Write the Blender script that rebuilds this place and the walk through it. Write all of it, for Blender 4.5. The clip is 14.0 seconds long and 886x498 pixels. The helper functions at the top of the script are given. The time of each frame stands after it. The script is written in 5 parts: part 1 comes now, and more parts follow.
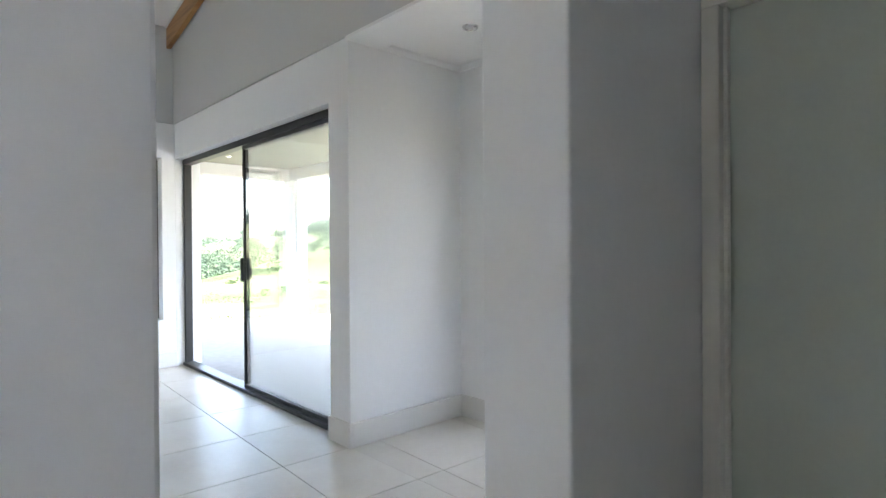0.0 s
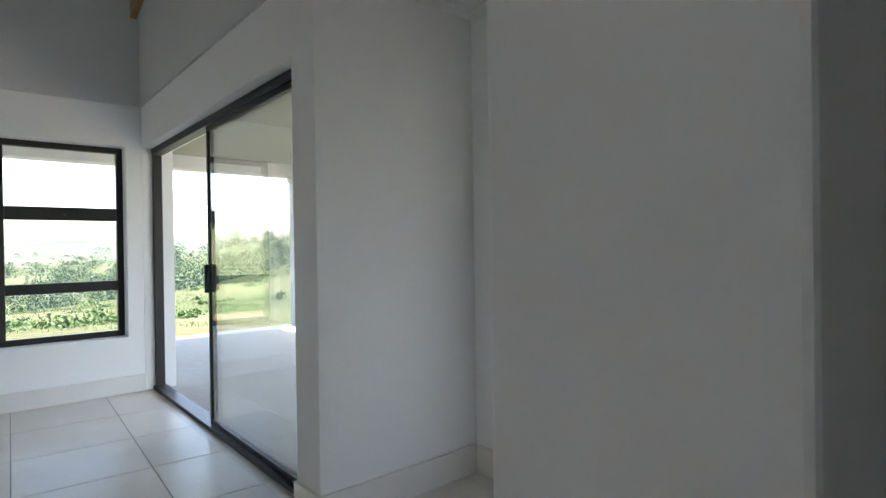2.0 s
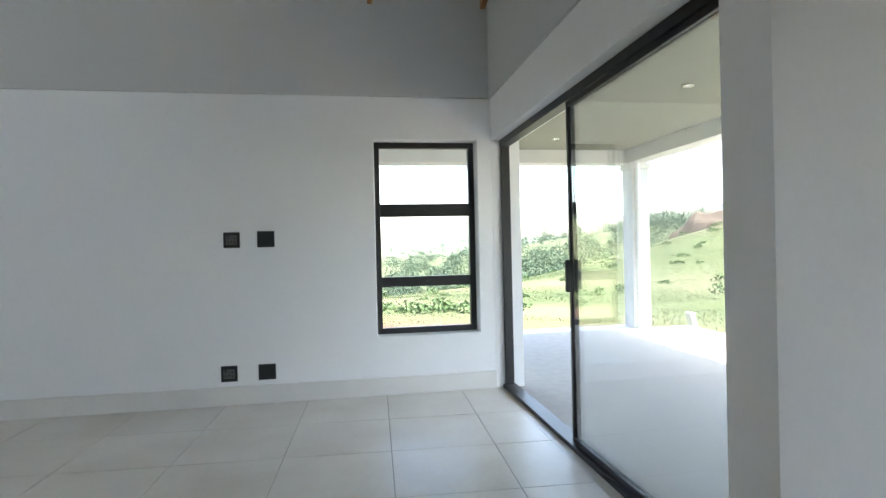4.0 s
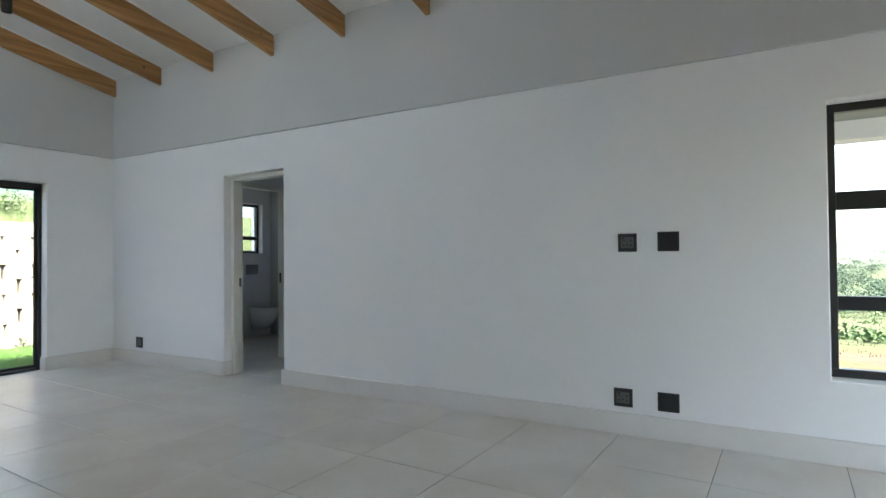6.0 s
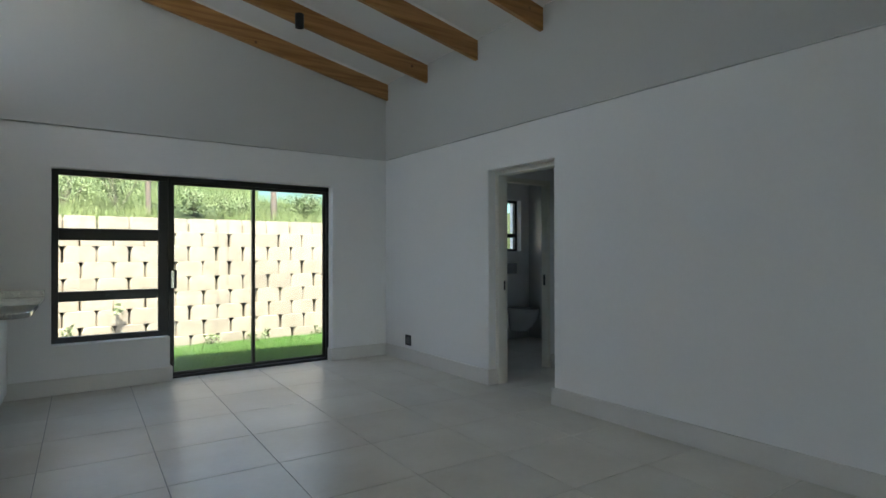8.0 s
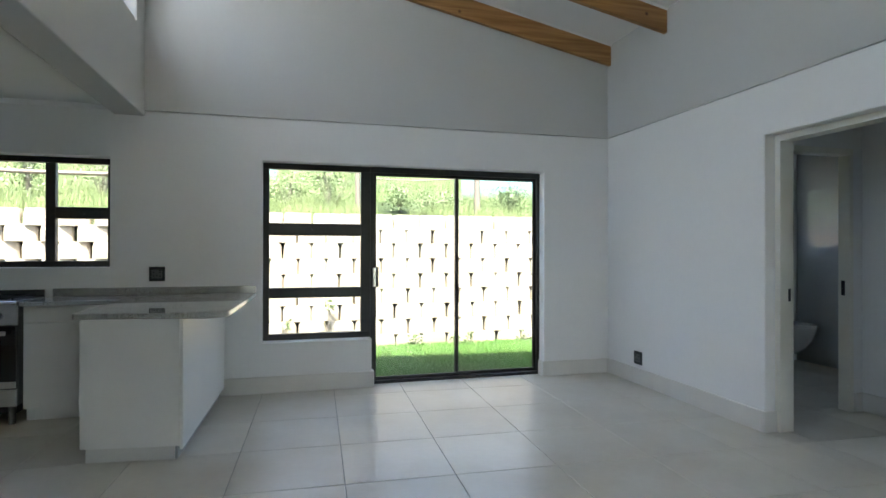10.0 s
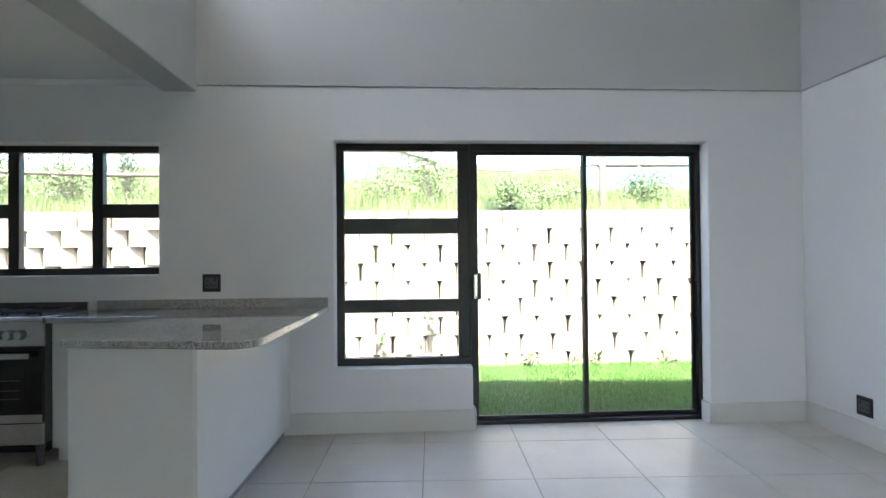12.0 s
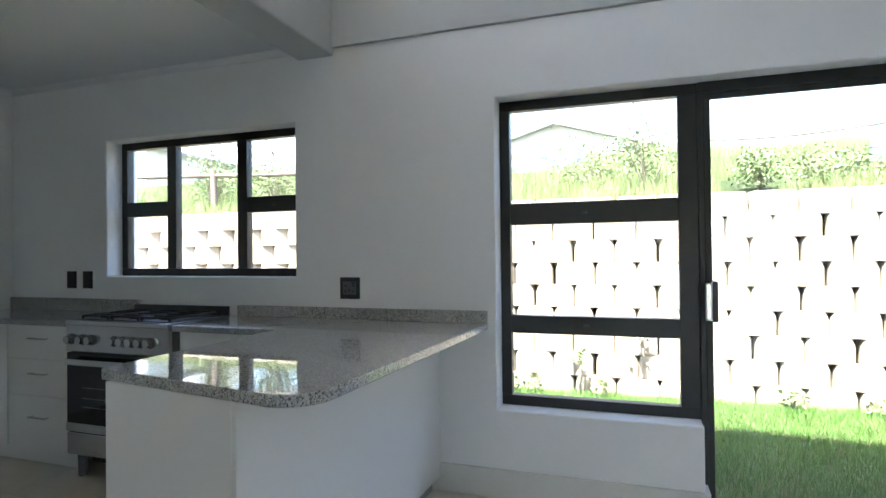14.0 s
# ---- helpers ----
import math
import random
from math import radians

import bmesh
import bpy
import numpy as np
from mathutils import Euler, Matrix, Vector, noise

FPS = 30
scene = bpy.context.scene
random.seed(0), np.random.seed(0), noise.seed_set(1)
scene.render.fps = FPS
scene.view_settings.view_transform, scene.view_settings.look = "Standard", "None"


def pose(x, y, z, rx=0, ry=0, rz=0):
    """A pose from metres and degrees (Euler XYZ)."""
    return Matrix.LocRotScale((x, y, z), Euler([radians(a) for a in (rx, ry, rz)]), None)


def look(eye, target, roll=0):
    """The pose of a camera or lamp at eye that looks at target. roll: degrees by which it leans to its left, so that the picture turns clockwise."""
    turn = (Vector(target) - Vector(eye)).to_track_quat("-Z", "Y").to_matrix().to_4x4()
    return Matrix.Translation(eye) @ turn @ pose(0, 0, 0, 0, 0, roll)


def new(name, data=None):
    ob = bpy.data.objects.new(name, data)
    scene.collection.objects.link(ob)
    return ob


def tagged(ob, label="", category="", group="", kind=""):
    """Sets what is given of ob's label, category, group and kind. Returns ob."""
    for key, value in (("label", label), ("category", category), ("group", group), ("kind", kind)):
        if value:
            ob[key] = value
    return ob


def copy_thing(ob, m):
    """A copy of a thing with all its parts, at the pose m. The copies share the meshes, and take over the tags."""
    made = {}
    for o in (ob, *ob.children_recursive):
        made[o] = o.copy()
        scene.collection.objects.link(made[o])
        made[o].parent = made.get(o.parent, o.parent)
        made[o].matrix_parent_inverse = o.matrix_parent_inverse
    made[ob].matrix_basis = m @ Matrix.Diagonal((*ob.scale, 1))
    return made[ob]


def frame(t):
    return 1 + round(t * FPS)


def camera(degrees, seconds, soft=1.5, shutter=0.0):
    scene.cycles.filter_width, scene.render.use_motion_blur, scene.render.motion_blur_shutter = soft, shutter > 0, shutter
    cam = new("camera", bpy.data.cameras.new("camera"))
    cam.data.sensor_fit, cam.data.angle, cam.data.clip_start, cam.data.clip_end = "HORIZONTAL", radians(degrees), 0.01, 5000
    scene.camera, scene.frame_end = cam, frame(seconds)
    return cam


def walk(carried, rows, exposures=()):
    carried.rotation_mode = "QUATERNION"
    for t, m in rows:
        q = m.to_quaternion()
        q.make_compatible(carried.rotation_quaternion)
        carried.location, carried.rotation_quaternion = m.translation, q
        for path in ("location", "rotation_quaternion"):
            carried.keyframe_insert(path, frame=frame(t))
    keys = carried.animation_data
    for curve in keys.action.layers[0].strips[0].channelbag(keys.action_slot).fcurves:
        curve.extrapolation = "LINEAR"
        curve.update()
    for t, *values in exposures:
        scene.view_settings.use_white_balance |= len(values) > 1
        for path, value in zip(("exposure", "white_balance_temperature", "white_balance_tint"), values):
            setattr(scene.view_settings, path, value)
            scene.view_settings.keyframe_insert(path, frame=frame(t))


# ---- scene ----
cam = camera(77.5, 14.0)
PATH = [
    (0, (0.827, 0.35, 1.222), (-0.637, 1.712, 1.209), -0.4),
    (0.5, (0.666, 0.614, 1.213), (-0.799, 1.975, 1.21), -0.4),
    (1, (0.516, 0.773, 1.215), (-0.945, 2.138, 1.207), -0.5),
    (1.5, (0.35, 0.935, 1.218), (-1.116, 2.295, 1.21), -0.6),
    (2, (0.189, 1.063, 1.236), (-1.333, 2.361, 1.224), -0.8),
    (2.2, (0.124, 1.084, 1.24), (-1.448, 2.32, 1.221), -1.0),
    (4.4, (-0.774, 1.003, 1.221), (-2.774, 1.02, 1.229), -1.0),
    (4.5, (-0.817, 1.009, 1.219), (-2.816, 0.943, 1.232), -0.9),
    (5, (-0.95, 1.03, 1.208), (-2.9, 0.589, 1.237), -0.7),
    (5.5, (-1.125, 0.92, 1.214), (-2.993, 0.205, 1.242), -0.7),
    (6, (-1.285, 0.839, 1.224), (-3.023, -0.151, 1.255), -0.5),
    (6.5, (-1.398, 0.683, 1.224), (-2.992, -0.525, 1.254), -0.4),
    (7, (-1.447, 0.501, 1.229), (-2.918, -0.853, 1.261), -0.3),
    (7.5, (-1.571, 0.269, 1.276), (-2.906, -1.221, 1.294), -0.1),
    (8, (-1.69, 0.107, 1.306), (-2.85, -1.522, 1.318), -0.1),
    (8.5, (-1.767, -0.153, 1.309), (-2.747, -1.897, 1.317), -0.1),
    (9, (-1.823, -0.382, 1.309), (-2.664, -2.197, 1.319), -0.0),
    (9.2, (-1.848, -0.463, 1.308), (-2.618, -2.309, 1.311), 0.1),
    (11.5, (-2.202, -1.804, 1.235), (-2.423, -3.791, 1.264), -0.4),
    (12, (-2.237, -2.103, 1.262), (-2.358, -4.099, 1.286), -0.5),
    (12.1, (-2.244, -2.166, 1.263), (-2.334, -4.164, 1.28), -0.5),
    (12.5, (-2.282, -2.415, 1.26), (-2.264, -4.415, 1.279), -0.4),
    (13, (-2.364, -2.696, 1.257), (-2.103, -4.679, 1.277), -0.5),
    (13.5, (-2.377, -2.988, 1.278), (-1.909, -4.933, 1.291), -0.5),
    (14, (-2.377, -3.26, 1.274), (-1.731, -5.152, 1.292), -0.6),
]
EXPOSURES = [(0.0, 4.2, 6500, 12), (0.5, 4.2, 6500, 12), (1.0, 4.05, 6500, 11), (2.0, 3.2, 6600, 10), (4.5, 3.45, 6560, 8), (6.0, 3.4, 6560, 8), (7.5, 2.58, 6550, 5), (8.0, 2.52, 6550, 5), (9.0, 2.85, 6550, 5), (11.5, 3.48, 6300, 10), (12.5, 3.47, 6300, 10), (14.0, 3.54, 6300, 10)]
walk(cam, [(t, look(eye, target, roll)) for t, eye, target, roll in PATH], EXPOSURES)

# ---- exposure, world and sun ----
SUN_EL, SUN_AZ = 69.0, 16.0          # degrees; azimuth east of north (+y)
world = bpy.data.worlds.new("daylight")
scene.world = world
world.use_nodes = True
wn = world.node_tree.nodes
sky = wn.new("ShaderNodeTexSky")
sky.sky_type, sky.sun_disc = "NISHITA", False
sky.sun_elevation, sky.sun_rotation = radians(SUN_EL), radians(SUN_AZ)
sky.air_density, sky.dust_density, sky.ozone_density = 1.0, 3.0, 1.0
wn["Background"].inputs["Strength"].default_value = 0.15
world.node_tree.links.new(sky.outputs[0], wn["Background"].inputs["Color"])
sun_dir = Vector((math.sin(radians(SUN_AZ)) * math.cos(radians(SUN_EL)), math.cos(radians(SUN_AZ)) * math.cos(radians(SUN_EL)), math.sin(radians(SUN_EL))))
sun = new("sun", bpy.data.lights.new("sun", "SUN"))
sun.data.energy, sun.data.angle, sun.data.color = 4.5, radians(0.6), (1.0, 0.96, 0.9)
sun.matrix_world = look(sun_dir * 50, (0, 0, 0))

# daylight of the sky that enters by the clerestory strip
high = new("clerestory_daylight", bpy.data.lights.new("clerestory_daylight", "AREA"))
high.data.shape, high.data.size, high.data.size_y = "RECTANGLE", 4.7, 0.70
high.data.energy, high.data.color = 1.1, (0.84, 0.92, 1.0)
high.matrix_world = look((-0.53, -3.42, 3.58), (-3.0, -3.42, 3.40))


# ---- materials ----
def material(name, base, rough=0.6, metal=0.0, second=None, scale=8.0, amount=0.5, fine=0.0, bump=0.0, bump_scale=60.0, spec=0.5, vary=0.0):
    """A principled material: base to second colour by two noises, fine grain, relief, and a shade that varies from object to object."""
    m = bpy.data.materials.new(name)
    m.use_nodes = True
    n, l = m.node_tree.nodes, m.node_tree.links
    b = n["Principled BSDF"]
    b.inputs["Roughness"].default_value, b.inputs["Metallic"].default_value = rough, metal
    b.inputs["Specular IOR Level"].default_value = spec
    tc = n.new("ShaderNodeTexCoord")
    geo = n.new("ShaderNodeNewGeometry")
    n1 = n.new("ShaderNodeTexNoise")
    n1.inputs["Scale"].default_value, n1.inputs["Detail"].default_value = scale, 6
    l.new(geo.outputs["Position"], n1.inputs["Vector"])
    ramp = n.new("ShaderNodeMapRange")
    ramp.inputs["From Min"].default_value, ramp.inputs["From Max"].default_value = 0.35, 0.65
    l.new(n1.outputs["Fac"], ramp.inputs["Value"])
    mix = n.new("ShaderNodeMixRGB")
    mix.inputs[1].default_value = (*base, 1)
    mix.inputs[2].default_value = (*(second or base), 1)
    mul = n.new("ShaderNodeMath")
    mul.operation = "MULTIPLY"
    mul.inputs[1].default_value = amount
    l.new(ramp.outputs[0], mul.inputs[0])
    l.new(mul.outputs[0], mix.inputs[0])
    out = mix.outputs[0]
    n2 = n.new("ShaderNodeTexNoise")
    n2.inputs["Scale"].default_value, n2.inputs["Detail"].default_value = bump_scale, 4
    l.new(geo.outputs["Position"], n2.inputs["Vector"])
    if fine or vary:
        hsv = n.new("ShaderNodeHueSaturation")
        l.new(out, hsv.inputs["Color"])
        r1 = n.new("ShaderNodeMapRange")
        r1.inputs["To Min"].default_value, r1.inputs["To Max"].default_value = 1 - fine, 1 + fine
        l.new(n2.outputs["Fac"], r1.inputs["Value"])
        last = r1.outputs[0]
        if vary:
            oi = n.new("ShaderNodeObjectInfo")
            r2 = n.new("ShaderNodeMapRange")
            r2.inputs["To Min"].default_value, r2.inputs["To Max"].default_value = 1 - vary, 1 + vary
            l.new(oi.outputs["Random"], r2.inputs["Value"])
            mm = n.new("ShaderNodeMath")
            mm.operation = "MULTIPLY"
            l.new(last, mm.inputs[0])
            l.new(r2.outputs[0], mm.inputs[1])
            last = mm.outputs[0]
        l.new(last, hsv.inputs["Value"])
        out = hsv.outputs[0]
    l.new(out, b.inputs["Base Color"])
    if bump:
        bp = n.new("ShaderNodeBump")
        bp.inputs["Strength"].default_value, bp.inputs["Distance"].default_value = bump, 0.004
        l.new(n2.outputs["Fac"], bp.inputs["Height"])
        l.new(bp.outputs[0], b.inputs["Normal"])
    return m


PLASTER = material("white_plaster", (0.84, 0.84, 0.83), 0.75, second=(0.80, 0.80, 0.80), scale=1.5, amount=0.4, fine=0.02, bump=0.12, bump_scale=35)
# greyer than the plaster below, for the walls above the ledge
UPPER = material("pale_grey_upper", (0.585, 0.585, 0.57), 0.8, second=(0.55, 0.55, 0.54), scale=1.2, amount=0.4, fine=0.02, bump=0.12, bump_scale=35)
CEIL = material("ceiling_board", (0.84, 0.84, 0.83), 0.85, second=(0.81, 0.81, 0.80), scale=2, amount=0.4, bump=0.05)
SKIRT = material("skirting_tile", (0.72, 0.70, 0.66), 0.45, second=(0.66, 0.64, 0.60), scale=4, amount=0.5, fine=0.03, vary=0.02)
TILE = material("porcelain_tile", (0.68, 0.65, 0.58), 0.36, second=(0.565, 0.52, 0.435), scale=1.7, amount=0.75, fine=0.05, bump=0.03, bump_scale=25, vary=0.05)
GROUT = material("grout", (0.30, 0.29, 0.27), 0.9, second=(0.24, 0.23, 0.21), scale=10)
ALU = material("black_aluminium", (0.018, 0.017, 0.017), 0.42, metal=0.0, second=(0.026, 0.025, 0.024), scale=15, fine=0.08, bump=0.03, bump_scale=300)
DARKSTEEL = material("dark_steel", (0.16, 0.16, 0.16), 0.3, metal=1.0, second=(0.12, 0.12, 0.12), scale=20)
STEEL = material("brushed_steel", (0.60, 0.595, 0.58), 0.24, metal=1.0, second=(0.50, 0.50, 0.49), scale=20, fine=0.05)
CHROME = material("satin_metal", (0.72, 0.72, 0.72), 0.2, metal=1.0)
BLACKP = material("black_plastic", (0.02, 0.02, 0.021), 0.35, second=(0.03, 0.03, 0.03), scale=40)
GREYP = material("dark_grey_plastic", (0.10, 0.10, 0.10), 0.4, second=(0.13, 0.13, 0.13), scale=40)
IRON = material("cast_iron", (0.015, 0.015, 0.016), 0.6, bump=0.15, bump_scale=250)
BOARD = material("white_melamine", (0.78, 0.77, 0.74), 0.35, second=(0.74, 0.73, 0.70), scale=2, amount=0.5, fine=0.015)
KICK = material("grey_kickplate", (0.35, 0.35, 0.35), 0.35, metal=0.6)
FRAMEW = material("cream_gloss_frame", (0.81, 0.79, 0.71), 0.35, second=(0.76, 0.74, 0.66), scale=6)
DOORM = material("painted_door", (0.62, 0.66, 0.57), 0.45, second=(0.57, 0.61, 0.53), scale=5, fine=0.03)
CERAM = material("white_ceramic", (0.82, 0.82, 0.80), 0.08)
BATHT = material("grey_wall_tile", (0.58, 0.59, 0.59), 0.03, second=(0.53, 0.54, 0.54), scale=3, fine=0.04, vary=0.04)
PAVE = material("patio_tile", (0.36, 0.365, 0.355), 0.4, second=(0.30, 0.305, 0.30), scale=3, amount=0.6, fine=0.03, vary=0.05)
# patio ceiling's dimness comes from this darkened base colour
EAVES = material("dimmed_patio_ceiling", (0.25, 0.255, 0.21), 0.85, second=(0.22, 0.225, 0.19), scale=2, fine=0.03)
EXT = material("exterior_plaster", (0.62, 0.61, 0.58), 0.85, second=(0.68, 0.67, 0.64), scale=2, fine=0.03, bump=0.2, bump_scale=60)
BLOCK = material("retaining_block", (0.32, 0.28, 0.212), 0.92, second=(0.255, 0.215, 0.16), scale=6, amount=0.7, fine=0.14, bump=0.6, bump_scale=70, vary=0.10)
POLE = material("weathered_pole", (0.16, 0.13, 0.10), 0.9, second=(0.10, 0.08, 0.065), scale=25, fine=0.15, bump=0.4, bump_scale=80)
NET = material("teal_shade_net", (0.13, 0.25, 0.24), 0.9, second=(0.17, 0.29, 0.28), scale=12, fine=0.1)
ROOFM = material("fibre_cement_roof", (0.30, 0.31, 0.32), 0.8, second=(0.24, 0.25, 0.26), scale=3)
MUD = material("bare_earth", (0.17, 0.105, 0.065), 0.95, second=(0.22, 0.15, 0.10), scale=1.5, fine=0.2, bump=0.5, bump_scale=12)
LEAF = material("bush_leaf", (0.10, 0.145, 0.05), 0.6, second=(0.14, 0.18, 0.075), scale=1.2, amount=0.8, fine=0.2)
# woodland green lightened and greyed to carry the haze of distance
LEAF2 = material("hazed_woodland_leaf", (0.040, 0.064, 0.040), 0.65, second=(0.066, 0.092, 0.062), scale=0.25, amount=0.9, fine=0.2, spec=0.04)
LEAF3 = material("hill_scrub_leaf", (0.050, 0.085, 0.034), 0.65, second=(0.075, 0.110, 0.048), scale=0.4, amount=0.9, fine=0.2, spec=0.04)
MEADOW = material("meadow_blade", (0.050, 0.066, 0.026), 0.7, second=(0.072, 0.078, 0.036), scale=0.6, amount=0.9, fine=0.2, spec=0.04)
SUBSOIL = material("dug_subsoil", (0.066, 0.052, 0.042), 0.95, second=(0.046, 0.038, 0.032), scale=0.5, fine=0.2, bump=0.6, bump_scale=2, spec=0.04)
GRASS = material("grass_blade", (0.075, 0.175, 0.030), 0.5, second=(0.115, 0.205, 0.05), scale=5, amount=0.7, fine=0.2)
DRYG = material("tall_grass", (0.12, 0.17, 0.05), 0.6, second=(0.17, 0.20, 0.08), scale=2, amount=0.7, fine=0.2)


def timber():
    m = material("varnished_pine", (0.36, 0.17, 0.055), 0.4)
    n, l = m.node_tree.nodes, m.node_tree.links
    b = n["Principled BSDF"]
    geo = n.new("ShaderNodeNewGeometry")
    mp = n.new("ShaderNodeMapping")
    mp.inputs["Scale"].default_value = (1.2, 9, 26)
    l.new(geo.outputs["Position"], mp.inputs["Vector"])
    oi = n.new("ShaderNodeObjectInfo")
    ad = n.new("ShaderNodeVectorMath")
    ad.operation = "ADD"
    l.new(mp.outputs[0], ad.inputs[0])
    sc = n.new("ShaderNodeMath")
    sc.operation = "MULTIPLY"
    sc.inputs[1].default_value = 90
    l.new(oi.outputs["Random"], sc.inputs[0])
    l.new(sc.outputs[0], ad.inputs[1])
    g = n.new("ShaderNodeTexNoise")
    g.inputs["Scale"].default_value, g.inputs["Detail"].default_value = 1.0, 6
    l.new(ad.outputs[0], g.inputs["Vector"])
    r = n.new("ShaderNodeValToRGB")
    r.color_ramp.elements[0].position, r.color_ramp.elements[0].color = 0.3, (0.26, 0.112, 0.030, 1)
    r.color_ramp.elements[1].position, r.color_ramp.elements[1].color = 0.68, (0.50, 0.265, 0.092, 1)
    l.new(g.outputs["Fac"], r.inputs[0])
    k = n.new("ShaderNodeTexVoronoi")
    k.inputs["Scale"].default_value = 4.2
    l.new(geo.outputs["Position"], k.inputs["Vector"])
    kr = n.new("ShaderNodeMapRange")
    kr.inputs["From Min"].default_value, kr.inputs["From Max"].default_value = 0.03, 0.10
    l.new(k.outputs["Distance"], kr.inputs["Value"])
    mx = n.new("ShaderNodeMixRGB")
    mx.inputs[1].default_value = (0.10, 0.035, 0.012, 1)
    l.new(kr.outputs[0], mx.inputs[0])
    l.new(r.outputs[0], mx.inputs[2])
    l.new(mx.outputs[0], b.inputs["Base Color"])
    return m


def granite():
    m = material("speckled_granite", (0.42, 0.42, 0.40), 0.03)
    n, l = m.node_tree.nodes, m.node_tree.links
    b = n["Principled BSDF"]
    geo = n.new("ShaderNodeNewGeometry")
    v = n.new("ShaderNodeTexVoronoi")
    v.inputs["Scale"].default_value = 300
    l.new(geo.outputs["Position"], v.inputs["Vector"])
    r = n.new("ShaderNodeValToRGB")
    r.color_ramp.interpolation = "CONSTANT"
    e = r.color_ramp.elements
    e[0].position, e[0].color = 0.0, (0.07, 0.07, 0.068, 1)
    e[1].position, e[1].color = 0.16, (0.36, 0.355, 0.335, 1)
    for p, c in ((0.45, (0.47, 0.465, 0.44, 1)), (0.75, (0.58, 0.575, 0.55, 1)), (0.93, (0.24, 0.235, 0.225, 1))):
        q = e.new(p)
        q.color = c
    sep = n.new("ShaderNodeSeparateColor")
    l.new(v.outputs["Color"], sep.inputs[0])
    l.new(sep.outputs[0], r.inputs[0])
    l.new(r.outputs[0], b.inputs["Base Color"])
    return m


def glass(name, tint=(1, 1, 1), rough=0.0):
    m = bpy.data.materials.new(name)
    m.use_nodes = True
    b = m.node_tree.nodes["Principled BSDF"]
    b.inputs["Base Color"].default_value = (*tint, 1)
    b.inputs["Transmission Weight"].default_value = 1.0
    b.inputs["Roughness"].default_value = rough
    b.inputs["IOR"].default_value = 1.45
    return m


def lamp_glow(name, strength):
    m = bpy.data.materials.new(name)
    m.use_nodes = True
    b = m.node_tree.nodes["Principled BSDF"]
    b.inputs["Emission Color"].default_value = (1, 0.97, 0.9, 1)
    b.inputs["Emission Strength"].default_value = strength
    return m


def ground_mat():
    m = material("open_ground", (0.12, 0.17, 0.05), 0.95, spec=0.03)
    n, l = m.node_tree.nodes, m.node_tree.links
    b = n["Principled BSDF"]
    geo = n.new("ShaderNodeNewGeometry")
    def noise_of(s, d=6):
        t = n.new("ShaderNodeTexNoise")
        t.inputs["Scale"].default_value, t.inputs["Detail"].default_value = s, d
        l.new(geo.outputs["Position"], t.inputs["Vector"])
        return t.outputs["Fac"]
    def ramp_of(fac, *stops):
        r = n.new("ShaderNodeValToRGB")
        e = r.color_ramp.elements
        e[0].position, e[0].color = stops[0][0], (*stops[0][1], 1)
        e[1].position, e[1].color = stops[-1][0], (*stops[-1][1], 1)
        for p, c in stops[1:-1]:
            e.new(p).color = (*c, 1)
        l.new(fac, r.inputs[0])
        return r.outputs[0]
    near = ramp_of(noise_of(0.5), (0.28, (0.092, 0.062, 0.044)), (0.50, (0.066, 0.046, 0.032)), (0.62, (0.055, 0.060, 0.026)), (0.75, (0.040, 0.055, 0.020)))
    far = ramp_of(noise_of(0.12, 9), (0.36, (0.026, 0.036, 0.017)), (0.45, (0.040, 0.049, 0.024)), (0.55, (0.052, 0.059, 0.031)), (0.66, (0.066, 0.066, 0.040)))
    sp = n.new("ShaderNodeVectorMath")
    sp.operation = "LENGTH"
    shift = n.new("ShaderNodeVectorMath")
    shift.operation = "ADD"
    shift.inputs[1].default_value = (0, 6, 0)
    l.new(geo.outputs["Position"], shift.inputs[0])
    l.new(shift.outputs[0], sp.inputs[0])
    mr = n.new("ShaderNodeMapRange")
    mr.inputs["From Min"].default_value, mr.inputs["From Max"].default_value = 13.6, 16.0
    l.new(sp.outputs["Value"], mr.inputs["Value"])
    mx = n.new("ShaderNodeMixRGB")
    axes = n.new("ShaderNodeSeparateXYZ")
    l.new(geo.outputs["Position"], axes.inputs[0])
    bank = n.new("ShaderNodeMath")
    bank.operation = "LESS_THAN"
    bank.inputs[1].default_value = -8.6
    l.new(axes.outputs[1], bank.inputs[0])
    green = n.new("ShaderNodeMath")
    green.operation = "MAXIMUM"
    l.new(mr.outputs[0], green.inputs[0])
    l.new(bank.outputs[0], green.inputs[1])
    l.new(green.outputs[0], mx.inputs[0])
    l.new(near, mx.inputs[1])
    l.new(far, mx.inputs[2])
    # distance haze painted in: ground pales to grey-green from 110 m outward
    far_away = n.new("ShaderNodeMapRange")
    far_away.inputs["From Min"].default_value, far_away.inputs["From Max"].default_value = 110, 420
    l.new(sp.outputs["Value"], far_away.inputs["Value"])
    haze_tone = ramp_of(noise_of(0.02, 8), (0.40, (0.042, 0.058, 0.042)), (0.62, (0.088, 0.098, 0.080)))
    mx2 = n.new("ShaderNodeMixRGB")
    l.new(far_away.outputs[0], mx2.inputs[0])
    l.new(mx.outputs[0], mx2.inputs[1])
    l.new(haze_tone, mx2.inputs[2])
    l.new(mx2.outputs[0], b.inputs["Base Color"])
    bp = n.new("ShaderNodeBump")
    bp.inputs["Strength"].default_value, bp.inputs["Distance"].default_value = 0.8, 0.15
    l.new(noise_of(3.0), bp.inputs["Height"])
    l.new(bp.outputs[0], b.inputs["Normal"])
    return m


